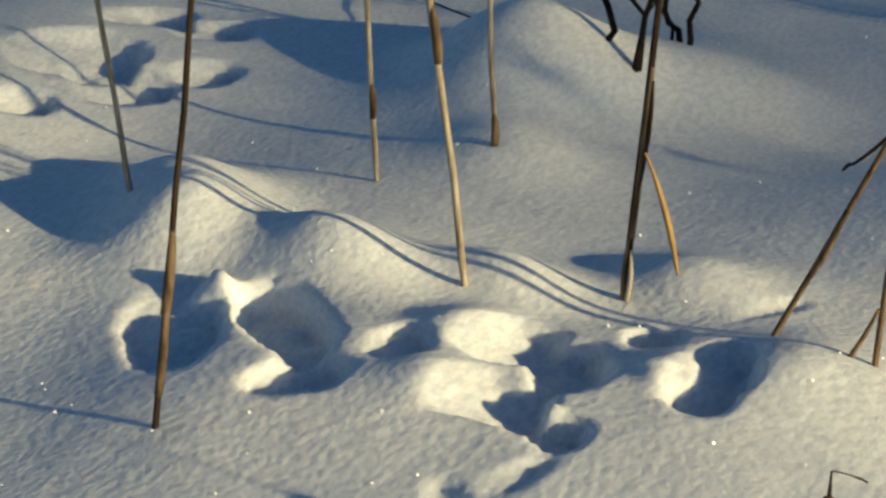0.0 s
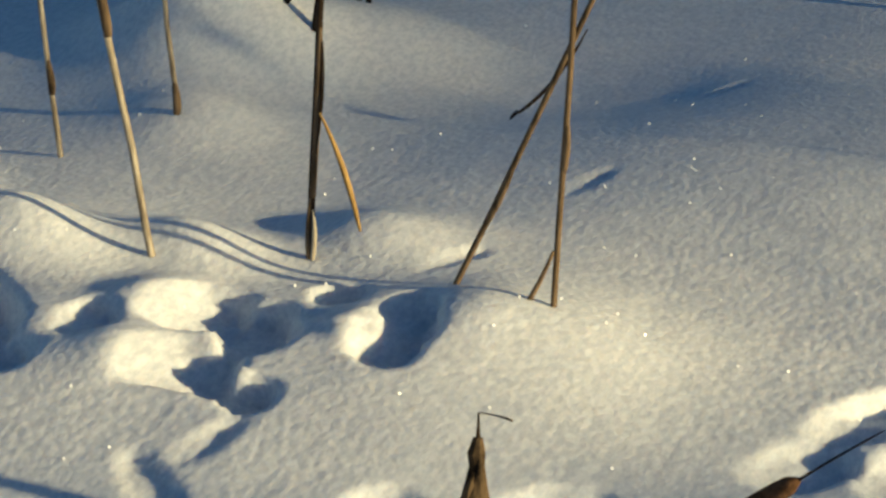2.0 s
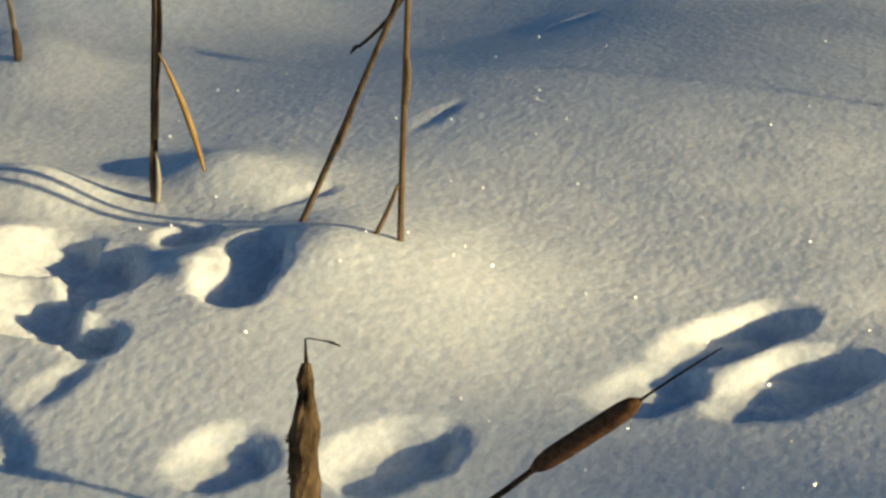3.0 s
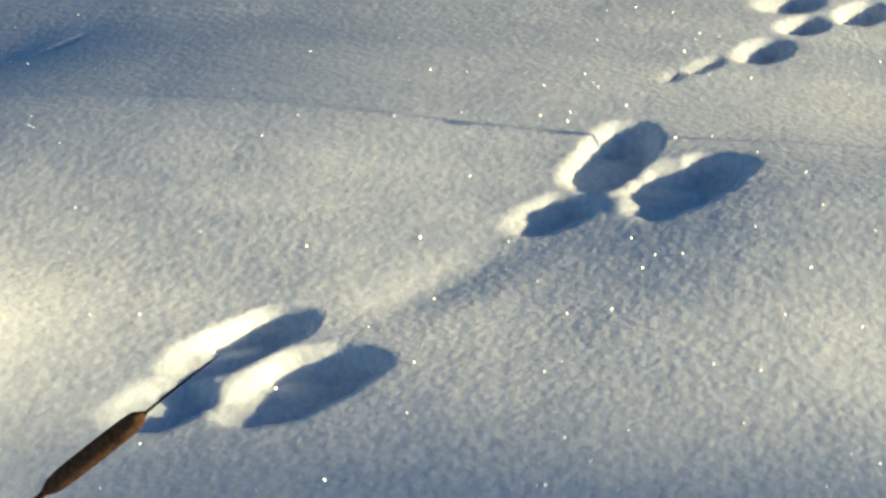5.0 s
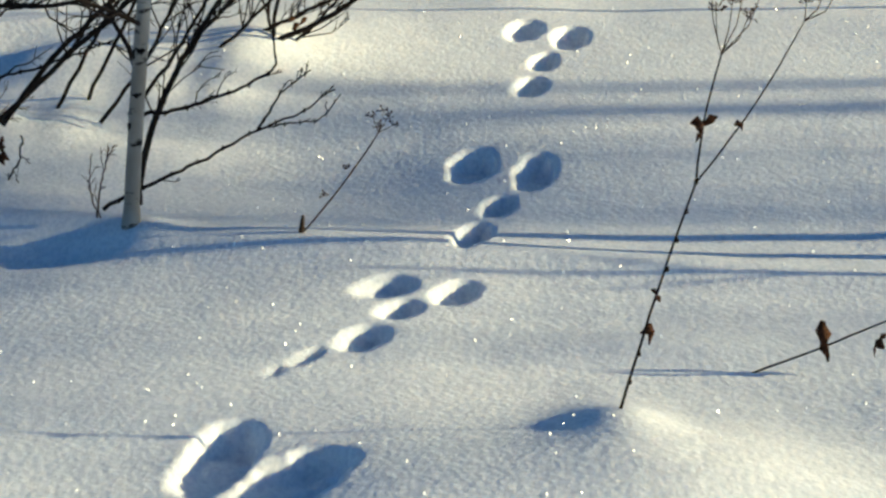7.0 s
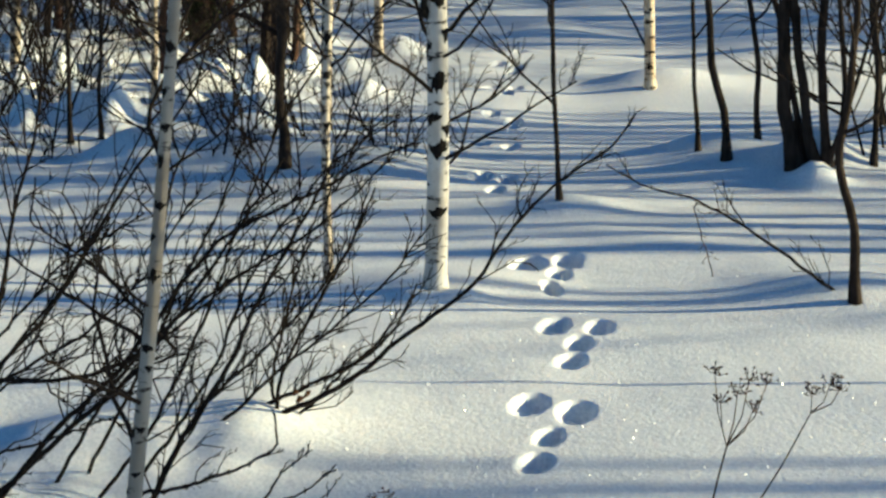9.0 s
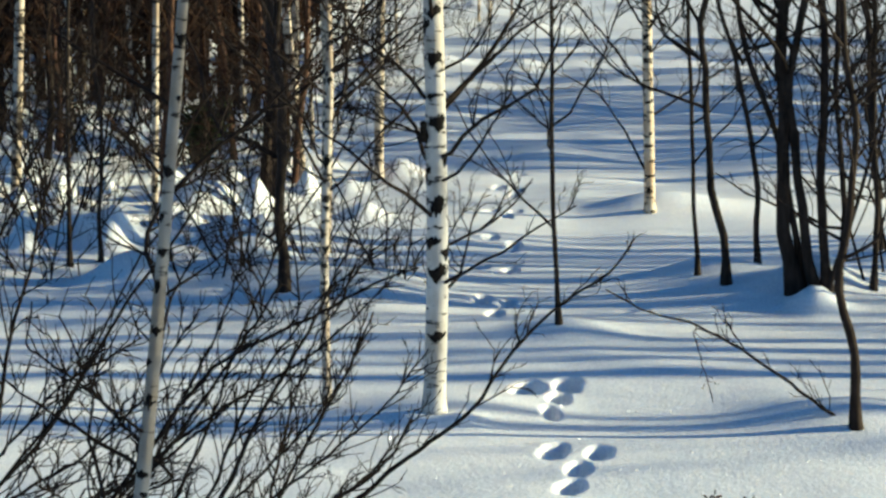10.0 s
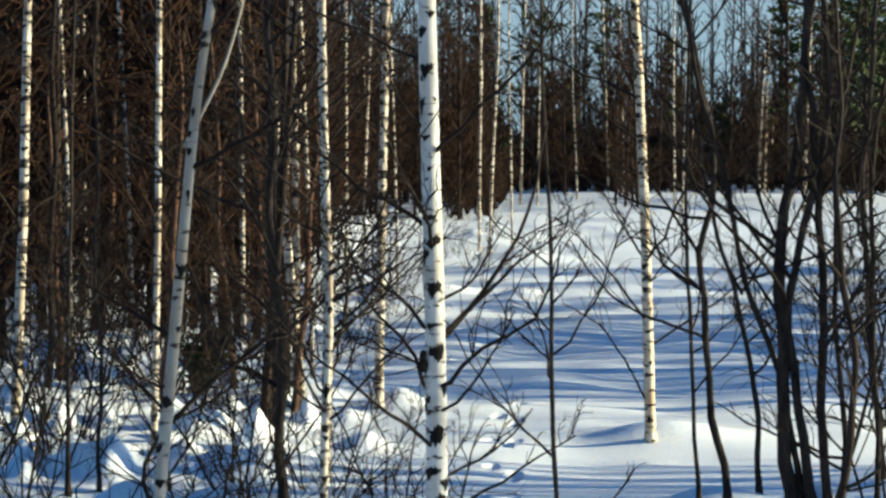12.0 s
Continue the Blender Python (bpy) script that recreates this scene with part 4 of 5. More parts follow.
birch(-1.656, 12.900, ((0.03, 0, 1.3), (0.04, 0, 2.5), (0.1, 0, 6.0)), 0.021, 0.010, "slim pale birch trunk in the thicket", FAR_BIRCH, 14, marks(5, 0.1, 2.6, 14), 0.8, 8, 0.2)
birch(-0.943, 15.119, ((-0.075, 0, 0.86), (-0.17, 0, 1.82), (-0.24, 0, 2.77), (-0.3, 0, 6.0)), 0.034, 0.014, "slanting pale birch trunk at the thicket's edge", FAR_BIRCH, 14, marks(6, 0.1, 2.8, 16), 0.9, 9, 0.2)
birch(-0.432, 15.160, ((0.02, 0, 1.24), (0.05, 0, 2.56), (0.1, 0, 6.5)), 0.033, 0.014, "pale birch trunk with tan bark behind the clearing", FAR_BIRCH, 14, marks(7, 0.1, 2.8, 14), 0.9, 10, 0.25)
birch(-1.013, 15.623, ((0.0, 0, 1.3), (-0.03, 0, 2.8), (0.0, 0, 6.0)), 0.028, 0.012, "pale birch trunk in the thicket", FAR_BIRCH, 12, marks(8, 0.1, 2.8, 14), 0.9, 11, 0.25)
golden_birch = birch(1.215, 13.182, ((-0.03, 0, 1.11), (-0.08, 0, 2.29), (-0.11, 0, 2.62), (-0.1, 0, 6.0)), 0.033, 0.013, "golden-white birch trunk beside the snowy clearing", TAN_BIRCH, 18, marks(9, 0.05, 2.6, 16), 0.9, 12, 0.1)


# slim pale trunks deeper in the wood: distance, bearing in degrees, radius
for n, (far, bearing, thick) in enumerate(((19, -7.8, 0.022), (17.5, -5.05, 0.026), (21, -4.0, 0.020), (16.5, -3.3, 0.022), (24, -2.45, 0.022), (28, -2.05, 0.024), (30, -1.15, 0.024), (42, 0.92, 0.035),
                                             (40, 1.18, 0.04), (44, 1.75, 0.028), (70, 2.4, 0.04), (75, 3.4, 0.04), (60, 5.85, 0.04), (58, 6.05, 0.035), (16, -9.3, 0.018), (23, -9.0, 0.02), (26, -6.5, 0.022), (33, -3.0, 0.026))):
    a = radians(bearing)
    lean = ((n * 37) % 11 - 5) * 0.03
    birch(far * math.sin(a), far * math.cos(a), ((lean * 0.3, 0, 1.5), (lean, 0, 3.5), (lean * 1.2, 0, 8.0)), 0.8 * thick, thick * 0.35, "slim pale birch trunk lit among brown thicket", FAR_BIRCH, 8, marks(20 + n, 0.1, 4.0, 22, 1.5), 1.1, 400 + n, 0.25)


def dark_tree(x, y, path, low, high, label, branches=14, twig=0.5, seed=1, start=0.15, mat=BUSH_BARK, fine=1):
    ob = thing("alder_tree", x, y, at_snow(x, y), label, "alder", "dark alders")
    rng = random.Random(seed)
    line = through_points([(0, 0, -0.1), (0, 0, 0.0)] + list(path), 34)
    sway = [rng.uniform(0.2, 1.0) * min(0.030, 1.0 * low) for _ in "xy"]
    for p in line:  # the trunk wanders
        if p.z > 0:
            p.x += sway[0] * math.sin(6.5 * p.z + seed) * min(1, 3 * p.z) + 0.35 * sway[0] * math.sin(17 * p.z + 2 * seed)
            p.y += sway[1] * math.sin(5.0 * p.z + 2 * seed) * min(1, 3 * p.z)
    top = line[-1].z
    radii = [max(low + (high - low) * p.z / top, 0.003) * (1 + 0.6 * math.exp(-max(p.z, 0) / 0.05)) * rng.uniform(0.94, 1.06) for p in line]
    part("trunk", Build().tube(line, radii, 10 if fine else 6), ALDER_BARK if mat is BUSH_BARK else mat, ob)
    crown = None
    for n in range(branches):
        t = start + (0.97 - start) * (n + rng.random()) / branches
        k = min(int(t * 33), 32)
        p = line[k].lerp(line[k + 1], t * 33 - k)
        a, size = rng.uniform(0, 6.28), twig * rng.uniform(0.5, 1.3) * (1.2 - 0.7 * t)
        d = Vector((math.cos(a), math.sin(a), rng.uniform(0.35, 1.5))).normalized() * size
        r = min(radii[k] * 0.6, 0.004 + 0.008 * size)
        pts = crooked(p, d, size, rng) if fine else crooked(p, d, size, rng, 5)
        crown = Build().tube(pts, [r * (1 - 0.64 * q / (len(pts) - 1)) for q in range(len(pts))], 5 if fine else 3)
        twigs_along(crown, pts, r, rng, 6, size * 0.5, 0.8, 0.4, 0.2, 4 if fine else 3, fine if size > 0.3 else 0)
        part("branch", crown, mat, ob)
    return ob


clump_trunk = dark_tree(1.535, 9.740, ((-0.053, 0, 0.329), (-0.084, 0, 0.660), (-0.079, 0, 0.920), (-0.073, 0, 1.208), (-0.029, 0, 1.553), (0.060, 0, 2.247), (0.165, 0, 3.920)), 0.033, 0.01, "thick dark alder trunk with snow at its foot", 11, 0.8, 41, 0.2)
dark_tree(1.622, 9.710, ((-0.068, 0, 0.322), (-0.113, 0, 0.494), (-0.144, 0, 0.826), (-0.087, 0, 1.118), (-0.042, 0, 1.458), (-0.031, 0, 1.700), (-0.070, 0, 2.281), (-0.122, 0, 3.756)), 0.023, 0.007, "dark alder trunk that curves in a dense clump", 9, 0.8, 42, 0.2)
clump_stem = dark_tree(1.669, 9.700, ((-0.045, 0, 0.375), (-0.028, 0, 0.701), (-0.040, 0, 1.016), (-0.064, 0, 1.364), (-0.007, 0, 1.754), (-0.046, 0, 2.140), (-0.019, 0, 3.761)), 0.022, 0.007, "grey-brown alder stem in a dense clump", 8, 0.8, 51, 0.15, GREY_BARK)
slim_alder = dark_tree(1.884, 9.800, ((0.010, 0, 0.472), (-0.023, 0, 0.940), (-0.033, 0, 1.434), (0.033, 0, 1.923), (0.116, 0, 3.635)), 0.014, 0.005, "slim dark alder stem in a dense clump", 10, 0.7, 63, 0.1)
dark_tree(1.580, 9.760, ((-0.080, 0, 0.390), (-0.131, 0, 0.712), (-0.276, 0, 1.004), (-0.351, 0, 1.418), (-0.498, 0, 1.975), (-0.540, 0, 2.266), (-0.630, 0, 3.340)), 0.016, 0.005, "dark alder trunk that leans out of its clump", 10, 0.8, 43, 0.3)
dark_tree(1.720, 9.750, ((0.030, 0, 0.450), (-0.040, 0, 0.900), (-0.009, 0, 1.549), (0.013, 0, 1.912), (0.084, 0, 2.274), (0.230, 0, 3.550)), 0.014, 0.005, "crooked dark alder stem in a dense clump", 10, 0.8, 64, 0.1)
dark_tree(1.660, 9.680, ((0.100, 0, 0.300), (0.200, 0, 0.700), (0.340, 0, 1.250), (0.440, 0, 2.150)), 0.01, 0.004, "thin dark alder shoot that leans from a dense clump", 14, 0.6, 67, 0.1)
dark_tree(2.293, 11.726, ((-0.08, 0, 0.8), (-0.12, 0, 1.6), (0.1, 0, 4.2)), 0.020, 0.008, "dark alder stem at the clearing's edge", 14, 0.8, 45)
curved_alder = dark_tree(1.271, 9.967, ((-0.029, 0, 0.241), (-0.106, 0, 0.673), (-0.143, 0, 0.983), (-0.154, 0, 1.187), (-0.072, 0, 1.330), (-0.036, 0, 1.481), (-0.134, 0, 1.805), (-0.205, 0, 2.276), (-0.321, 0, 3.331)), 0.019, 0.006, "curved thin dark alder stem", 9, 0.7, 46, 0.3)
dark_tree(1.161, 10.184, ((-0.05, 0, 0.8), (-0.07, 0, 1.7), (0.0, 0, 3.2)), 0.011, 0.005, "very thin dark sapling", 16, 0.6, 47)
leaning_alder = dark_tree(1.570, 11.170, ((-0.008, 0, 0.403), (-0.081, 0, 0.779), (-0.097, 0, 0.994), (-0.212, 0, 1.299), (-0.297, 0, 1.606), (-0.370, 0, 2.600)), 0.016, 0.006, "thin leaning dark alder stem", 10, 0.7, 48, 0.2)
straight_sapling = dark_tree(0.468, 8.981, ((-0.035, 0, 0.49), (-0.033, 0, 1.08), (-0.065, 0, 1.7), (-0.1, 0, 2.8)), 0.011, 0.004, "straight thin dark sapling on a snow mound", 12, 0.7, 49)
dark_tree(1.329, 7.128, ((-0.025, 0, 0.342), (-0.062, 0, 0.480), (-0.041, 0, 0.653), (-0.037, 0, 0.858), (-0.051, 0, 1.024), (-0.109, 0, 2.173)), 0.017, 0.005, "young alder stem with a long low branch", 14, 0.4, 52, 0.25, GREY_BARK)
thicket_alder = dark_tree(-0.695, 9.836, ((-0.02, 0, 0.83), (-0.05, 0, 1.34), (-0.06, 0, 2.2), (0.1, 0, 4.2)), 0.023, 0.009, "dark alder trunk in front of the thicket", 26, 0.9, 53)
dark_tree(-1.703, 11.147, ((0.01, 0, 0.6), (-0.01, 0, 1.2), (0.0, 0, 2.6)), 0.011, 0.005, "thin dark sapling in front of the thicket", 10, 0.5, 54)
dark_tree(-1.825, 10.966, ((0.0, 0, 0.7), (0.02, 0, 1.4), (0.05, 0, 3.0)), 0.012, 0.005, "thin dark sapling beside a snow hump", 10, 0.5, 55)


# long limbs and forks of the nearer trees
sweep(clump_trunk, 9.73, ((1.440, 1.267), (1.265, 1.389), (1.172, 1.447), (1.021, 1.597), (0.974, 1.724), (0.904, 1.885)), 0.011, 0.005, 12, 0.4, 801)
sweep(clump_trunk, 9.74, ((1.441, 1.296), (1.388, 1.400), (1.346, 1.539), (1.299, 1.701)), 0.009, 0.004, 10, 0.4, 802)
sweep(clump_stem, 9.70, ((1.618, 1.470), (1.577, 1.551), (1.513, 1.677), (1.489, 1.815)), 0.01, 0.005, 10, 0.4, 803, GREY_BARK)
sweep(clump_stem, 9.70, ((1.618, 1.470), (1.675, 1.574), (1.697, 1.677), (1.742, 1.850)), 0.01, 0.005, 10, 0.4, 804, GREY_BARK)
sweep(clump_stem, 9.68, ((1.637, 0.835), (1.700, 0.928), (1.780, 1.090), (1.836, 1.194), (1.904, 1.309)), 0.008, 0.004, 12, 0.35, 805)
sweep(clump_stem, 9.70, ((1.639, 1.066), (1.748, 1.158), (1.840, 1.239), (1.932, 1.285)), 0.007, 0.003, 10, 0.3, 806)
sweep(clump_stem, 9.69, ((1.632, 1.031), (1.562, 1.124), (1.492, 1.205), (1.411, 1.239)), 0.006, 0.003, 8, 0.3, 807)
sweep(slim_alder, 9.80, ((1.876, 1.236), (1.823, 1.353), (1.792, 1.469), (1.762, 1.632)), 0.008, 0.004, 10, 0.35, 808)
sweep(slim_alder, 9.80, ((1.782, 0.627), (1.734, 0.838), (1.674, 0.932), (1.627, 0.990)), 0.007, 0.003, 10, 0.3, 809)
sweep(curved_alder, 9.97, ((1.123, 1.236), (1.047, 1.361), (0.975, 1.468), (0.904, 1.551)), 0.009, 0.004, 10, 0.35, 810)
sweep(curved_alder, 9.97, ((1.120, 1.088), (1.048, 1.159), (0.976, 1.219), (0.881, 1.290)), 0.006, 0.003, 8, 0.3, 811)
sweep(curved_alder, 9.97, ((1.145, 0.862), (0.978, 0.927), (0.887, 0.957), (0.740, 1.040), (0.620, 1.171), (0.561, 1.278)), 0.008, 0.003, 14, 0.32, 812)
sweep(leaning_alder, 11.17, ((1.475, 0.999), (1.521, 1.046), (1.613, 1.192), (1.666, 1.299)), 0.008, 0.004, 8, 0.35, 813)
sweep(leaning_alder, 11.17, ((1.479, 0.992), (1.401, 1.139), (1.346, 1.312), (1.332, 1.458)), 0.009, 0.004, 9, 0.35, 814)
sweep(scarred_birch, 7.36, ((-0.010, 1.041), (0.087, 1.129), (0.174, 1.208), (0.253, 1.287), (0.376, 1.361)), 0.0085, 0.003, 10, 0.22, 815)
sweep(scarred_birch, 7.30, ((-0.001, 0.809), (0.060, 0.844), (0.130, 0.949), (0.191, 1.054), (0.217, 1.106)), 0.006, 0.0025, 9, 0.2, 816)
sweep(scarred_birch, 7.36, ((-0.043, 1.050), (-0.109, 1.146), (-0.197, 1.217), (-0.363, 1.326), (-0.433, 1.374)), 0.0075, 0.0025, 12, 0.25, 817)
sweep(scarred_birch, 7.34, ((-0.048, 0.946), (-0.091, 0.963), (-0.179, 0.998), (-0.249, 1.042), (-0.345, 1.042)), 0.005, 0.002, 9, 0.2, 818)
sweep(straight_sapling, 8.98, ((0.436, 1.064), (0.481, 1.112), (0.523, 1.165), (0.545, 1.219)), 0.005, 0.002, 5, 0.2, 819)
sweep(straight_sapling, 8.98, ((0.428, 0.951), (0.374, 1.015), (0.309, 1.090), (0.299, 1.133)), 0.0045, 0.002, 5, 0.2, 820)
sweep(straight_sapling, 8.98, ((0.432, 0.833), (0.353, 0.897), (0.267, 0.983), (0.213, 1.090)), 0.0045, 0.002, 5, 0.2, 821)
sweep(golden_birch, 13.18, ((1.161, 1.113), (1.082, 1.238), (1.003, 1.379), (0.940, 1.489)), 0.008, 0.003, 6, 0.3, 822)
sweep(golden_birch, 13.18, ((1.180, 0.278), (1.085, 0.467), (0.927, 0.704), (0.848, 0.751), (0.690, 0.845)), 0.008, 0.003, 8, 0.4, 823)
sweep(thicket_alder, 9.84, ((-0.733, 0.870), (-0.556, 0.988), (-0.439, 1.129), (-0.309, 1.293), (-0.216, 1.387)), 0.008, 0.003, 14, 0.4, 824)
sweep(thicket_alder, 9.84, ((-0.744, 0.858), (-0.850, 0.764), (-0.897, 0.858), (-0.967, 0.929)), 0.008, 0.003, 10, 0.35, 825)
sweep(thicket_alder, 9.84, ((-0.749, 1.187), (-0.824, 1.480), (-0.894, 1.609), (-0.940, 1.749)), 0.008, 0.004, 12, 0.4, 826)


def bark_burl(ob, x, y, z, size):
    """A dark knobbly growth on the side of a trunk."""
    rng = random.Random(17)
    build = Build()
    o = ob.location
    for n in range(5):
        c = Vector((x - o.x + rng.uniform(-0.3, 0.3) * size, y - o.y, z - o.z + (n - 2) * 0.45 * size))
        build.tube([c - Vector((0, 0, 0.5 * size)), c - Vector((0, 0, 0.2 * size)), c + Vector((0, 0, 0.2 * size)), c + Vector((0, 0, 0.5 * size))], [0.2 * size, rng.uniform(0.4, 0.55) * size, rng.uniform(0.35, 0.5) * size, 0.15 * size], 7)
    part("burl", build, SCAR, ob, "knobbly black burl", False)


bark_burl(scarred_birch, -0.065, 7.330, 0.964, 0.026)


# stems beside the trail, towards the sun, whose shadows cross it
dark_tree(2.000, 4.120, ((0.0, 0, 0.7), (0.03, 0.02, 1.6)), 0.017, 0.006, "thin dark sapling beside the trail", 7, 0.4, 56, 0.5)
dark_tree(2.390, 4.232, ((0.02, 0, 0.6), (0.0, 0.005, 1.5), (0.0, 0.0, 2.8)), 0.021, 0.016, "thin dark sapling beside the trail", 7, 0.4, 57, 0.5)
dark_tree(2.250, 3.990, ((0.02, 0, 0.3), (-0.02, 0.03, 0.6)), 0.011, 0.005, "thin dark sapling beside the trail", 5, 0.2, 61, 0.5)
dark_tree(2.107, 6.139, ((0.0, 0, 0.7), (-0.03, 0.0, 1.9)), 0.010, 0.004, "thin dark sapling beside the trail", 6, 0.4, 58, 0.4)
# unseen trees far towards the sun, added so their crowns dim parts of the snow
crown_rng = random.Random(15)
SHADE_CROWNS = [(3.15 + 0.12 * n, -1.5, 0.43) for n in range(16)] + [(4.3 + 0.13 * n, -0.1, 1.7) for n in range(5)] + [(2.75 + 0.13 * n, -2.1, 1.7) for n in range(3)] + [(1.60 + 0.07 * n, 0.35, 0.42) for n in range(9)]
for n, (shade_y, edge, tall) in enumerate(SHADE_CROWNS):
    shade_x = 20.0 + 2.0 * crown_rng.random()
    foot = 0.24 * (shade_x - edge)
    dark_tree(shade_x, shade_y, ((0.0, 0, 0.5 * foot), (0.05, 0.0, foot), (0.0, 0.0, foot + tall)), 0.022, 0.008, "unseen slim tree added to dim the snow with its crown", 30 if tall > 1 else 24, 1.25 if tall > 1 else 0.7, 600 + n, foot / (foot + tall + 0.2), fine=0)
# unseen trunks towards the sun, set where their shadows band the snow
SHADE = [(17, 3.60, 0.04), (15, 4.40, 0.03), (16.5, 5.13, 0.025), (17.5, 5.26, 0.028), (14, 5.06, 0.04), (14.5, 5.2, 0.05), (13.5, 5.33, 0.04), (9, 7.27, 0.07), (10, 7.37, 0.06), (10, 8.1, 0.11), (11, 8.45, 0.06), (9.5, 8.58, 0.05), (12, 8.72, 0.08), (10.5, 8.93, 0.08), (9, 9.3, 0.04), (11, 9.5, 0.05), (13, 9.68, 0.06),
         (9, 9.95, 0.06), (10, 10.35, 0.13), (12, 10.75, 0.10), (11, 11.1, 0.09), (10, 11.55, 0.12), (12, 12.0, 0.10), (14, 11.3, 0.08), (13, 12.25, 0.08), (13, 12.45, 0.06)]
near_rng = random.Random(7)
SHADE += [(near_rng.uniform(9, 15), 15.7 + 0.5 * n + near_rng.uniform(-0.15, 0.15), near_rng.uniform(0.06, 0.14)) for n in range(13)]
for n, (shade_x, shade_y, thick) in enumerate(SHADE):
    tilt = near_rng.uniform(-0.12, 0.12)
    dark_tree(shade_x, shade_y, ((0.05, 0.3 * tilt, 1.2), (-0.04, 0.6 * tilt, 2.6), (0.1, tilt, 5.0)), thick, 0.3 * thick, "unseen tall alder added to cast a band of shade", 9, 1.1, 200 + n, 0.3, fine=0)


def low_branch():
    ob = thing("fallen_branch", 1.33, 7.24, at_snow(1.33, 7.24), "long bowed bare branch springing from an alder's foot", "branch")
    sweep(ob, 7.24, ((1.40, -0.03), (1.324, 0.003), (1.172, 0.119), (0.976, 0.261), (0.819, 0.351), (0.626, 0.403), (0.521, 0.473)), 0.0070, 0.0022, 14, 0.16, 90, drift=0.02)
    sweep(ob, 7.22, ((0.90, 0.31), (0.80, 0.34), (0.835, 0.23), (0.871, 0.098)), 0.0022, 0.0016, 8, 0.06, 91, TWIG, 0.01, "twig")
    sweep(ob, 7.24, ((0.976, 0.261), (0.93, 0.33), (0.90, 0.40)), 0.0026, 0.0014, 5, 0.08, 92, drift=0.01)


low_branch()


# ---- saplings of the thicket: a few shapes, many copies ----
def sapling(height, seed, trunk_mat, dense=25):
    rng = random.Random(seed)
    ob = thing("birch_sapling", 0, 0, 0, "leafless reddish-brown birch sapling in a dense thicket", "sapling", "thicket saplings")
    line = bent((0, 0, -0.3), (rng.uniform(-0.3, 0.3), rng.uniform(-0.3, 0.3), height), (rng.uniform(-0.1, 0.1), 0, 0), 9, 0.03, seed)
    part("trunk", Build().tube(line, [0.030 - 0.0028 * n for n in range(9)], 6), trunk_mat, ob)
    crown = Build()
    for n in range(dense):
        t = 0.08 + 0.9 * (n + rng.random()) / dense
        k = min(int(t * 8), 7)
        p = line[k].lerp(line[k + 1], t * 8 - k)
        a, size = rng.uniform(0, 6.28), (0.35 + 0.75 * (1 - t)) * rng.uniform(0.6, 1.2)
        d = Vector((math.cos(a), math.sin(a), rng.uniform(0.1, 1.6))).normalized() * size
        pts = bent(p, p + d, (0, 0, 0.06), 4, 0.04, n)
        crown.tube(pts, [0.008, 0.0065, 0.005, 0.003], 3, False)
        for _ in range(6):
            s = rng.uniform(0.15, 1) * 3
            q = min(int(s), 2)
            o = pts[q].lerp(pts[q + 1], s - q)
            e = o + (d.normalized() + Vector([rng.uniform(-0.8, 0.8) for _ in "xyz"])).normalized() * size * rng.uniform(0.3, 0.6)
            crown.tube([o, o.lerp(e, 0.5) + Vector((0, 0, 0.015)), e], [0.0045, 0.0035, 0.002], 3, False)
    part("crown", crown, RED_TWIG, ob)
    return ob


SHAPES = [sapling(h, 100 + n, m) for n, (h, m) in enumerate(((5.5, GREY_BARK), (4.6, BUSH_BARK), (6.2, GREY_BARK), (3.6, TWIG), (5.0, BUSH_BARK), (2.4, TWIG)))]
SPOTS = []
rng = random.Random(77)
while len(SPOTS) < 150:  # the thicket on the far side of the trail
    y = 13.5 + 72 * rng.random() ** 1.35
    edge = -1.0 - 0.042 * (y - 14) if y < 62 else -3.0 + 0.2 * (y - 62)
    x = edge - rng.random() ** 1.5 * (0.2 * y + 2.0)
    SPOTS.append((x, y))
for n in range(48):  # unseen trees beside the clearing, added towards the sun for their shade
    y = rng.uniform(9.9, 12.3) if n < 8 else rng.uniform(15.6, 22.5) if n < 26 else rng.choice((24.5, 28, 32, 36)) + rng.uniform(-0.7, 0.7)
    SPOTS.append((0.205 * y + 3.5 + rng.random() * 6, y))
for n, (x, y) in enumerate(SPOTS):
    m = pose(x, y, at_snow(x, y) - 0.02, 0, 0, rng.uniform(0, 360))
    source = SHAPES[rng.choice((0, 1, 2, 3, 4, 5, 5, 3))]
    if n < len(SHAPES):
        source = SHAPES[n]
        source.matrix_basis = m
    else:
        copy_thing(source, m)


def undergrowth(height, seed, stems=7, twigs=9):
    """A many-stemmed leafless shrub."""
    rng = random.Random(seed)
    ob = thing("leafless_shrub", 0, 0, 0, "tangled dark leafless shrub standing in snow", "shrub", "undergrowth shrubs")
    for n in range(stems):
        a = rng.uniform(0, 6.28)
        reach = height * rng.uniform(0.2, 0.9)
        path = bent((0.08 * math.cos(a), 0.08 * math.sin(a), -0.1), (reach * math.cos(a), reach * math.sin(a), height * rng.uniform(0.45, 1.0)), (0, 0, rng.uniform(-0.05, 0.12) * height), 8, 0.03 * height, seed + n)
        r = 0.004 + 0.0025 * height
        build = Build().tube(path, [r * (1 - 0.1 * k) for k in range(8)], 5)
        twigs_along(build, path, r, rng, twigs, 0.42 * height, 1.1, 0.15, 0.1, 3, 1)
        part("stem", build, BUSH_BARK if n % 4 else GREY_BARK, ob)
    return ob


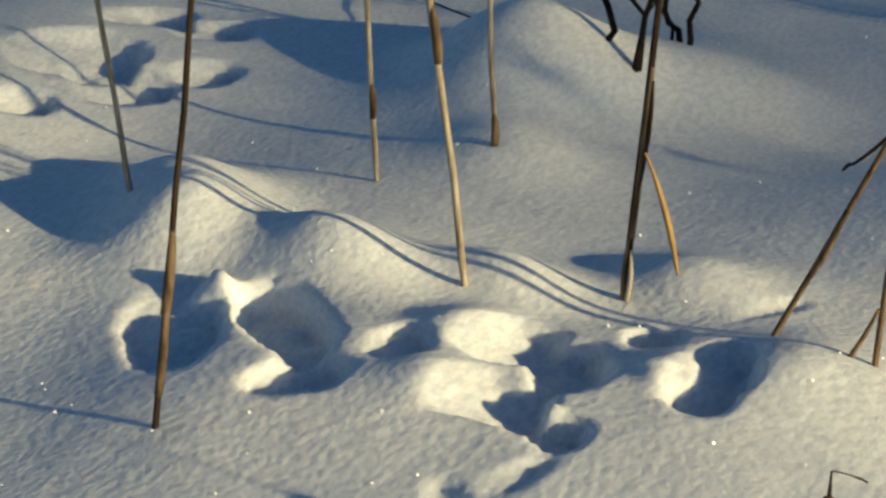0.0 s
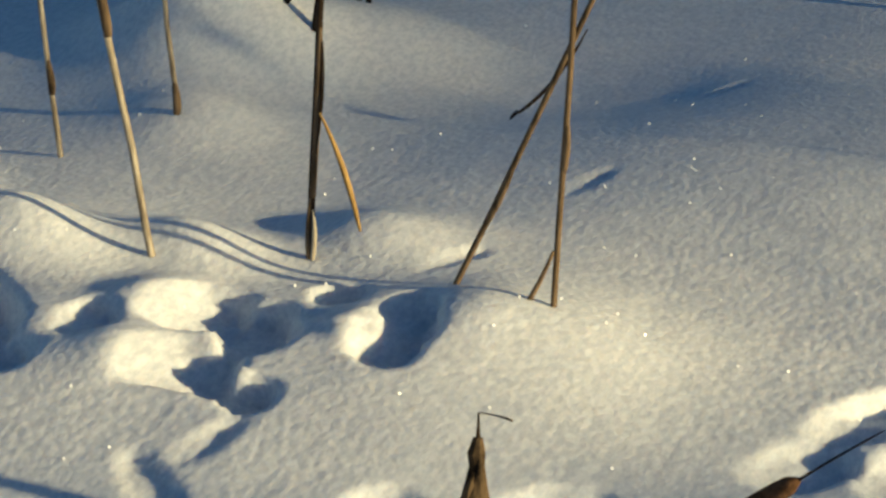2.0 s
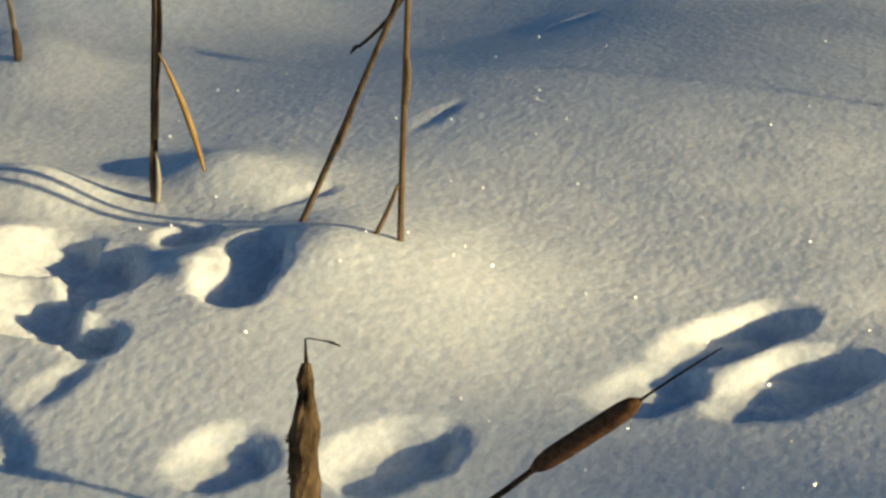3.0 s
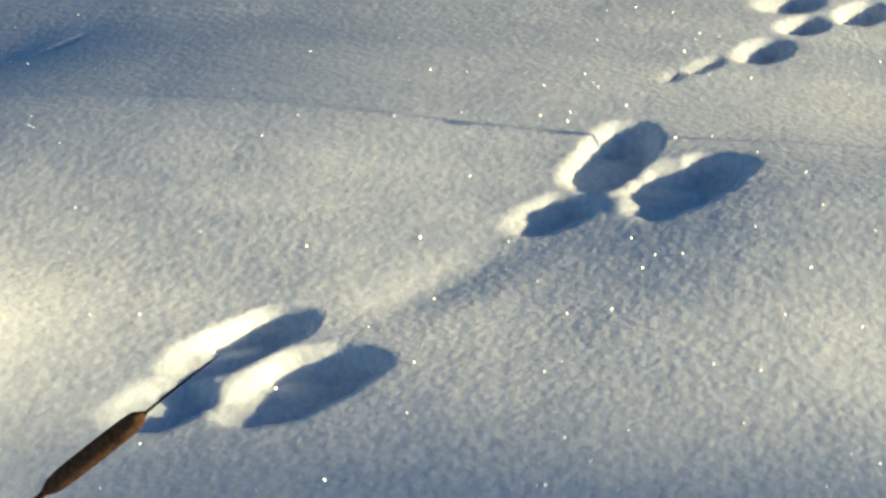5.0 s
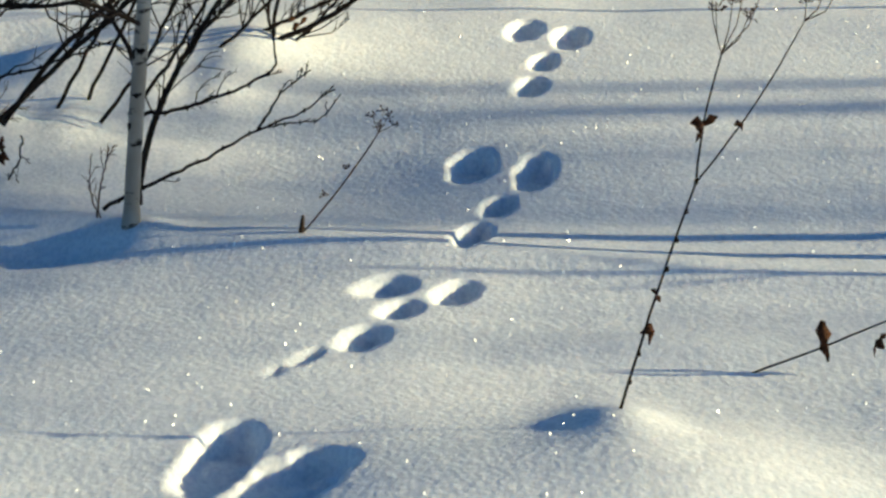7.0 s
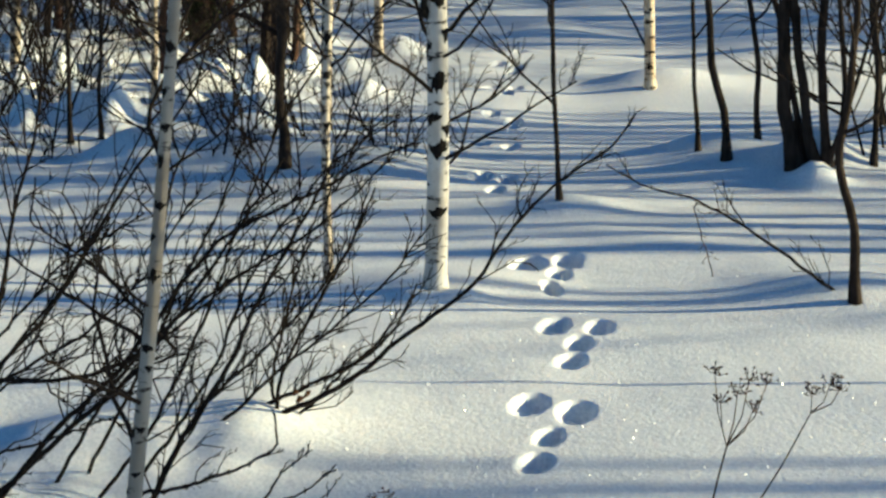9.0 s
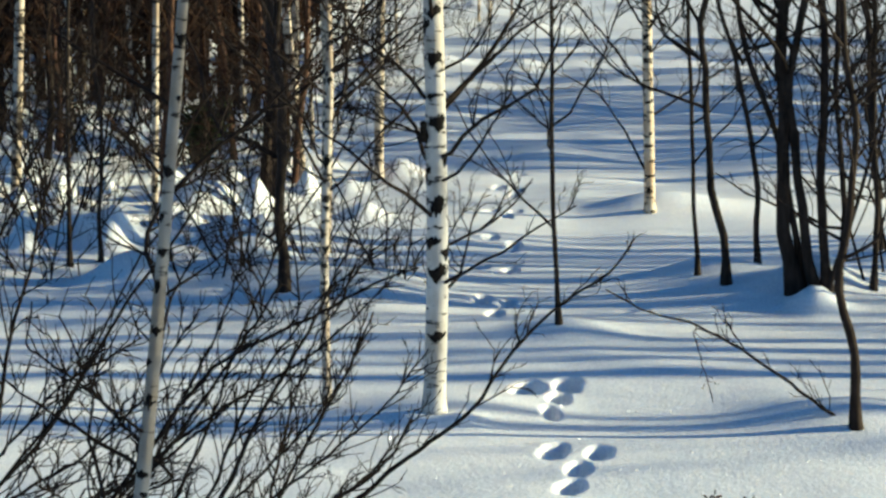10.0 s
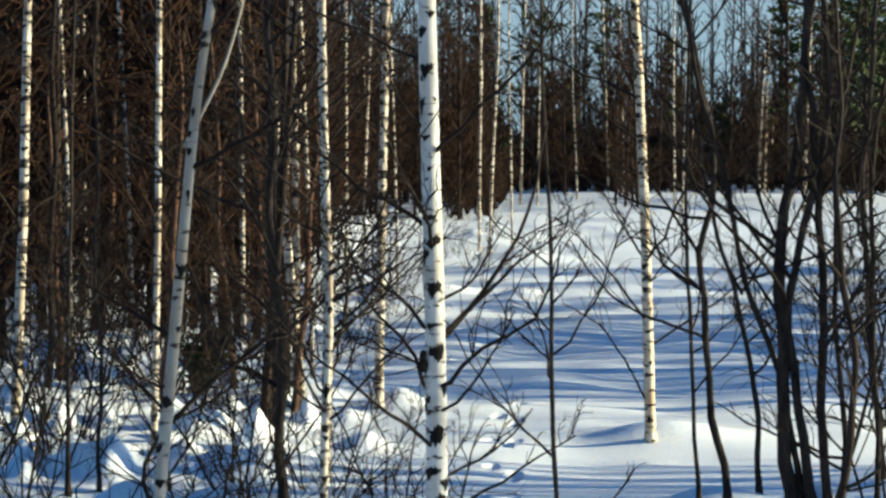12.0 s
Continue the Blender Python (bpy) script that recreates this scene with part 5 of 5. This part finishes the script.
BUSHES = [undergrowth(h, 300 + n) for n, h in enumerate((0.8, 1.2, 1.7))]
rng = random.Random(91)
for n in range(38):
    if n < 29:
        y = 9.8 + 20 * rng.random() ** 1.5
        x = -0.45 - 0.035 * y - rng.random() * 0.17 * y
    else:
        y = 9.5 + 18 * rng.random() ** 1.5
        x = 0.14 * y + 0.45 + rng.random() * 0.09 * y
    m = pose(x, y, at_snow(x, y) - 0.02, 0, 0, rng.uniform(0, 360))
    if n < 3:
        BUSHES[n].matrix_basis = m
    else:
        copy_thing(BUSHES[rng.choice((0, 0, 1, 1, 2))], m)
for x, y in ((0.16, 40.5), (-0.56, 26.5), (-0.78, 21.6), (-0.48, 35.4), (-0.97, 18.9), (-0.7, 30.0), (-1.64, 20.9), (-1.9, 17.3), (0.55, 37.0), (-1.5, 16.4)):
    copy_thing(BUSHES[0], pose(x, y, at_snow(x, y) - 0.02, 0, 0, 70 * y))
for x, y in ((4.6, 36.0), (5.9, 33.1), (6.9, 36.5)):
    copy_thing(BUSHES[0], pose(x, y, at_snow(x, y) - 0.02, 0, 0, 70 * y))
for x, y in ((-0.62, 9.4), (-0.2, 10.3), (-0.55, 10.6)):
    copy_thing(BUSHES[0], pose(x, y, at_snow(x, y) - 0.02, 0, 0, 90 * y))
# unseen shrubs towards the sun, added to throw patchy shadow
for x, y in ((6.5, 8.5), (7.4, 8.9), (8.2, 8.25), (7.0, 10.2), (8.2, 10.8), (7.4, 11.6)):
    copy_thing(BUSHES[2], pose(x, y, at_snow(x, y) - 0.02, 0, 0, 50 * x))


def juniper(x, y, wide, high):
    """A low evergreen shrub of many short needled sprigs."""
    ob = thing("juniper_shrub", x, y, at_snow(x, y), "low dark olive juniper shrub among snow humps", "shrub")
    rng = random.Random(23)
    for _ in range(9):
        a, reach = rng.uniform(0, 6.28), wide * rng.uniform(0.2, 0.9)
        tip = Vector((reach * math.cos(a), reach * math.sin(a), high * rng.uniform(0.5, 1.0)))
        path = bent((0, 0, -0.05), tip, (0, 0, 0.05), 7, 0.01, rng.random())
        part("stem", Build().tube(path, [0.008, 0.007, 0.006, 0.005, 0.004, 0.003, 0.002], 5), BUSH_BARK, ob)
        sprigs = Build()
        for _ in range(46):
            t = rng.uniform(0.15, 1.0) * 6
            n = min(int(t), 5)
            p = path[n].lerp(path[n + 1], t - n)
            d = Vector((rng.uniform(-1, 1), rng.uniform(-1, 1), rng.uniform(-0.2, 1.2))).normalized() * rng.uniform(0.06, 0.13)
            sprigs.blade([p, p + d * 0.5, p + d], [0.006, 0.014, 0.003], (d.y, -d.x, 0.3), 0.004)
        part("needles", sprigs, NEEDLES, ob)
    return ob


juniper(-1.70, 15.60, 0.30, 0.42)


# ---- the far wood ----
def pine_boughs(pines, rng, x, y, z, h):
    """Uneven boughs up one far pine, each with tufts of needles along it."""
    bare = rng.uniform(0.06, 0.3)
    for _ in range(int(20 + 5 * h)):
        t = bare + (0.98 - bare) * rng.random() ** 0.8
        reach = 0.22 * h * (1.03 - t) ** 0.7 * rng.uniform(0.35, 1.15)
        a = rng.uniform(0, 6.28)
        o = Vector((x, y, z + h * t))
        d = Vector((math.cos(a), math.sin(a), rng.uniform(-0.15, 0.7))) * reach
        for n in range(4):
            p = o + d * (0.25 + 0.25 * n)
            e = (d.normalized() + Vector([rng.uniform(-0.9, 0.9) for _ in "xyz"])).normalized() * rng.uniform(0.16, 0.42)
            pines.blade([p - e * 0.5, p, p + e], [0.03, 0.10 * rng.uniform(0.6, 1.4), 0.02], (e.y, -e.x, rng.uniform(-0.6, 0.6)), 0.02)


def far_wood():
    rng = random.Random(12)
    trunks, pale, crowns, pines = Build(), Build(), Build(), Build()
    for _ in range(480):
        y = 90 + 30 * rng.random()
        x = rng.uniform(-0.10, 0.28) * y
        z = at_snow(x, y) - 0.1
        h = rng.uniform(2.0, 6.0) * (2.0 if rng.random() < 0.3 else 0.9)
        if rng.random() < 0.11:
            pine_boughs(pines, rng, x, y, z, h * 0.95)
            trunks.tube([(x, y, z), (x, y, z + h)], [0.10, 0.03], 5)
            continue
        lean = rng.uniform(-0.3, 0.3)
        (pale if rng.random() < 0.1 else trunks).tube([(x, y, z), (x + lean * 0.4, y, z + h * 0.5), (x + lean, y, z + h)], [0.055, 0.04, 0.015], 5)
        for n in range(26):
            t = 0.04 + 0.93 * n / 26
            o = Vector((x + lean * t, y, z + h * t))
            a, size = rng.uniform(0, 6.28), (0.4 + 0.9 * (1 - t)) * rng.uniform(0.6, 1.3)
            d = Vector((math.cos(a), math.sin(a), rng.uniform(0.8, 2))).normalized() * size
            crowns.tube([o, o + d], [0.03, 0.014], 3, False)
            for _ in range(3):
                e = o + d * rng.uniform(0.3, 0.9)
                crowns.tube([e, e + (d.normalized() + Vector([rng.uniform(-0.8, 0.8) for _ in "xyz"])).normalized() * size * 0.6], [0.022, 0.009], 3, False)
    for _ in range(16):  # taller pines towards the sunny side
        y = rng.uniform(72, 104)
        x, h = rng.uniform(0.166, 0.25) * y, rng.uniform(7, 11)
        z = at_snow(x, y) - 0.1
        pine_boughs(pines, rng, x, y, z, h)
        trunks.tube([(x, y, z), (x, y, z + h)], [0.12, 0.03], 5)
    for _ in range(420):  # low brush in front of the trunks
        y = 86 + 10 * rng.random()
        x = rng.uniform(-0.05, 0.26) * y
        z = at_snow(x, y) - 0.05
        for n in range(7):
            a, size = rng.uniform(0, 6.28), rng.uniform(0.5, 1.5)
            d = Vector((0.5 * math.cos(a), 0.5 * math.sin(a), 1.0)).normalized() * size
            o = Vector((x, y, z))
            crowns.tube([o, o + d], [0.026, 0.012], 3, False)
            for _ in range(2):
                e = o + d * rng.uniform(0.3, 0.9)
                crowns.tube([e, e + (d.normalized() + Vector([rng.uniform(-0.8, 0.8) for _ in "xyz"])).normalized() * size * 0.5], [0.02, 0.009], 3, False)
    for _ in range(70):  # brush at the foot of the headland
        y = rng.uniform(56, 80)
        x = 1.25 + 0.05 * (y - 60) - 4.5 * rng.random() ** 1.6
        o = Vector((x, y, at_snow(x, y) - 0.05))
        for n in range(9):
            a, size = rng.uniform(0, 6.28), rng.uniform(0.5, 1.7)
            d = Vector((0.4 * math.cos(a), 0.4 * math.sin(a), 1.0)).normalized() * size
            crowns.tube([o, o + d], [0.020, 0.009], 3, False)
            for _ in range(3):
                e = o + d * rng.uniform(0.3, 0.9)
                crowns.tube([e, e + (d.normalized() + Vector([rng.uniform(-0.8, 0.8) for _ in "xyz"])).normalized() * size * 0.4], [0.014, 0.007], 3, False)
    wood = thing("far_wood", 0, 0, 0, "distant brown birch wood with a few dark pines", "wood", kind="stuff")
    part("trunks", trunks, GREY_BARK, wood)
    part("pale_trunks", pale, FAR_BIRCH, wood)
    part("crowns", crowns, RED_TWIG, wood)
    part("pines", pines, NEEDLES, wood)


far_wood()


def deep_wood(name, seed, count, spot, height, twigs, label):
    """A stretch of leafless wood as one mass: spot(rng) gives each tree's place."""
    rng = random.Random(seed)
    trunks, pale, crowns = Build(), Build(), Build()
    for _ in range(count):
        x, y = spot(rng)
        z, h, lean = at_snow(x, y) - 0.1, rng.uniform(0.5, 1.2) * height, rng.uniform(-0.3, 0.3)
        (pale if rng.random() < 0.10 else trunks).tube([(x, y, z), (x + lean * 0.4, y, z + h * 0.5), (x + lean, y, z + h)], [0.05, 0.04, 0.012], 5)
        for n in range(twigs):
            t = 0.06 + 0.92 * n / twigs
            o = Vector((x + lean * t, y, z + h * t))
            a, size = rng.uniform(0, 6.28), (0.5 + 0.8 * (1 - t)) * rng.uniform(0.6, 1.3)
            d = Vector((math.cos(a), math.sin(a), rng.uniform(0.6, 1.8))).normalized() * size
            crowns.tube([o, o + d], [0.024, 0.010], 3, False)
            for _ in range(3):
                e = o + d * rng.uniform(0.2, 0.9)
                crowns.tube([e, e + (d.normalized() + Vector([rng.uniform(-0.8, 0.8) for _ in "xyz"])).normalized() * size * 0.6], [0.016, 0.007], 3, False)
    wood = thing(name, 0, 0, 0, label, "wood", kind="stuff")
    part("trunks", trunks, GREY_BARK, wood)
    part("pale_trunks", pale, FAR_BIRCH, wood)
    part("crowns", crowns, RED_TWIG, wood)


# places for an unseen wood that only throws shadow into the clearing
def sunny_side(rng):
    y = rng.uniform(15.6, 23) if rng.random() < 0.4 else rng.choice((25, 28.5, 32, 36)) + rng.uniform(-1, 1)
    return 0.23 * y + 2.5 + 13 * rng.random(), y


def thicket_side(rng):
    y = 18 + 64 * rng.random()
    edge = -1.3 - 0.042 * (y - 14) if y < 62 else -3.3 + 0.2 * (y - 62)
    return edge - rng.random() ** 1.2 * (0.16 * y + 2), y


def far_edge(rng):
    y = rng.uniform(62, 90)
    return rng.uniform(0.03, 0.24) * y, y


def headland(rng):
    y = rng.uniform(57, 84)
    return rng.uniform(-3.4, 1.0 + 0.05 * (y - 60)), y


deep_wood("birch_wood", 18, 46, headland, 6.6, 44, "brown birch wood where the thicket meets the clearing")
deep_wood("birch_wood", 17, 42, far_edge, 9.0, 44, "tall bare birches at the far edge of the clearing")
deep_wood("birch_wood", 15, 78, sunny_side, 5.0, 22, "unseen brown wood added on the sunny side to cast shadows")
deep_wood("birch_wood", 16, 430, thicket_side, 7.0, 28, "dense brown birch wood behind the thicket")


# ---- pale winter sky low over the far wood ----
def sky_backdrop():
    m = bpy.data.materials.new("pale_sky")
    m.use_nodes = True
    nodes = m.node_tree.nodes
    nodes.remove(nodes["Principled BSDF"])
    glow = nodes.new("ShaderNodeEmission")
    place = node(m, "TexCoord")
    split = node(m, "SeparateXYZ")
    link(m, place.outputs["Generated"], split.inputs[0])
    link(m, ramp(m, split.outputs["Z"], (0.0, (0.158, 0.163, 0.152)), (1.0, (0.135, 0.156, 0.158))), glow.inputs["Color"])
    link(m, glow.outputs[0], nodes["Material Output"].inputs[0])
    build = Build()
    for k in range(25):
        a = radians(-24 + 2 * k)
        build.v += [Vector((1800 * math.sin(a), 1800 * math.cos(a), -20)), Vector((1800 * math.sin(a), 1800 * math.cos(a), 420))]
    build.f = [(2 * k, 2 * k + 2, 2 * k + 3, 2 * k + 1) for k in range(24)]
    tagged(new("backdrop", build.mesh("backdrop", m)), "pale blue winter sky over the wood", "sky", kind="structure")


sky_backdrop()


# ---- white flakes tilted between sun and viewer, standing in for ice glints ----
def snow_glints():
    rng = random.Random(44)
    build = Build()
    for _ in range(800):
        y = 1.7 + 6.0 * rng.random() ** 1.4
        x = rng.uniform(-3.2, 0.3) if y < 4 else rng.uniform(-0.16, 0.24) * y
        if y < 4 and rng.random() < 0.25:
            x = rng.uniform(-0.6, 0.75)
        p = Vector((x, y, at_snow(x, y) + 0.0022))
        facing = (TO_SUN + Vector((rng.uniform(-0.15, 0.25), rng.uniform(-1.0, -0.7), rng.uniform(0.3, 0.6)))).normalized()
        a = facing.orthogonal().normalized()
        b = facing.cross(a)
        r = rng.uniform(0.0012, 0.0026) * (0.65 + y / 14)
        first = len(build.v)
        build.v += [p + (a * math.cos(k * 1.0472) + b * math.sin(k * 1.0472)) * r for k in range(6)] + [p - facing * r]
        build.f += [tuple(first + k for k in range(6))] + [(first + (k + 1) % 6, first + k, first + 6) for k in range(6)]
    ob = new("snow_glints", build.mesh("snow_glints", GLINT_FLAKE, False))
    tagged(ob, "tiny white flakes tilted to pass for ice glints on snow", "snow crystals", kind="stuff")


snow_glints()
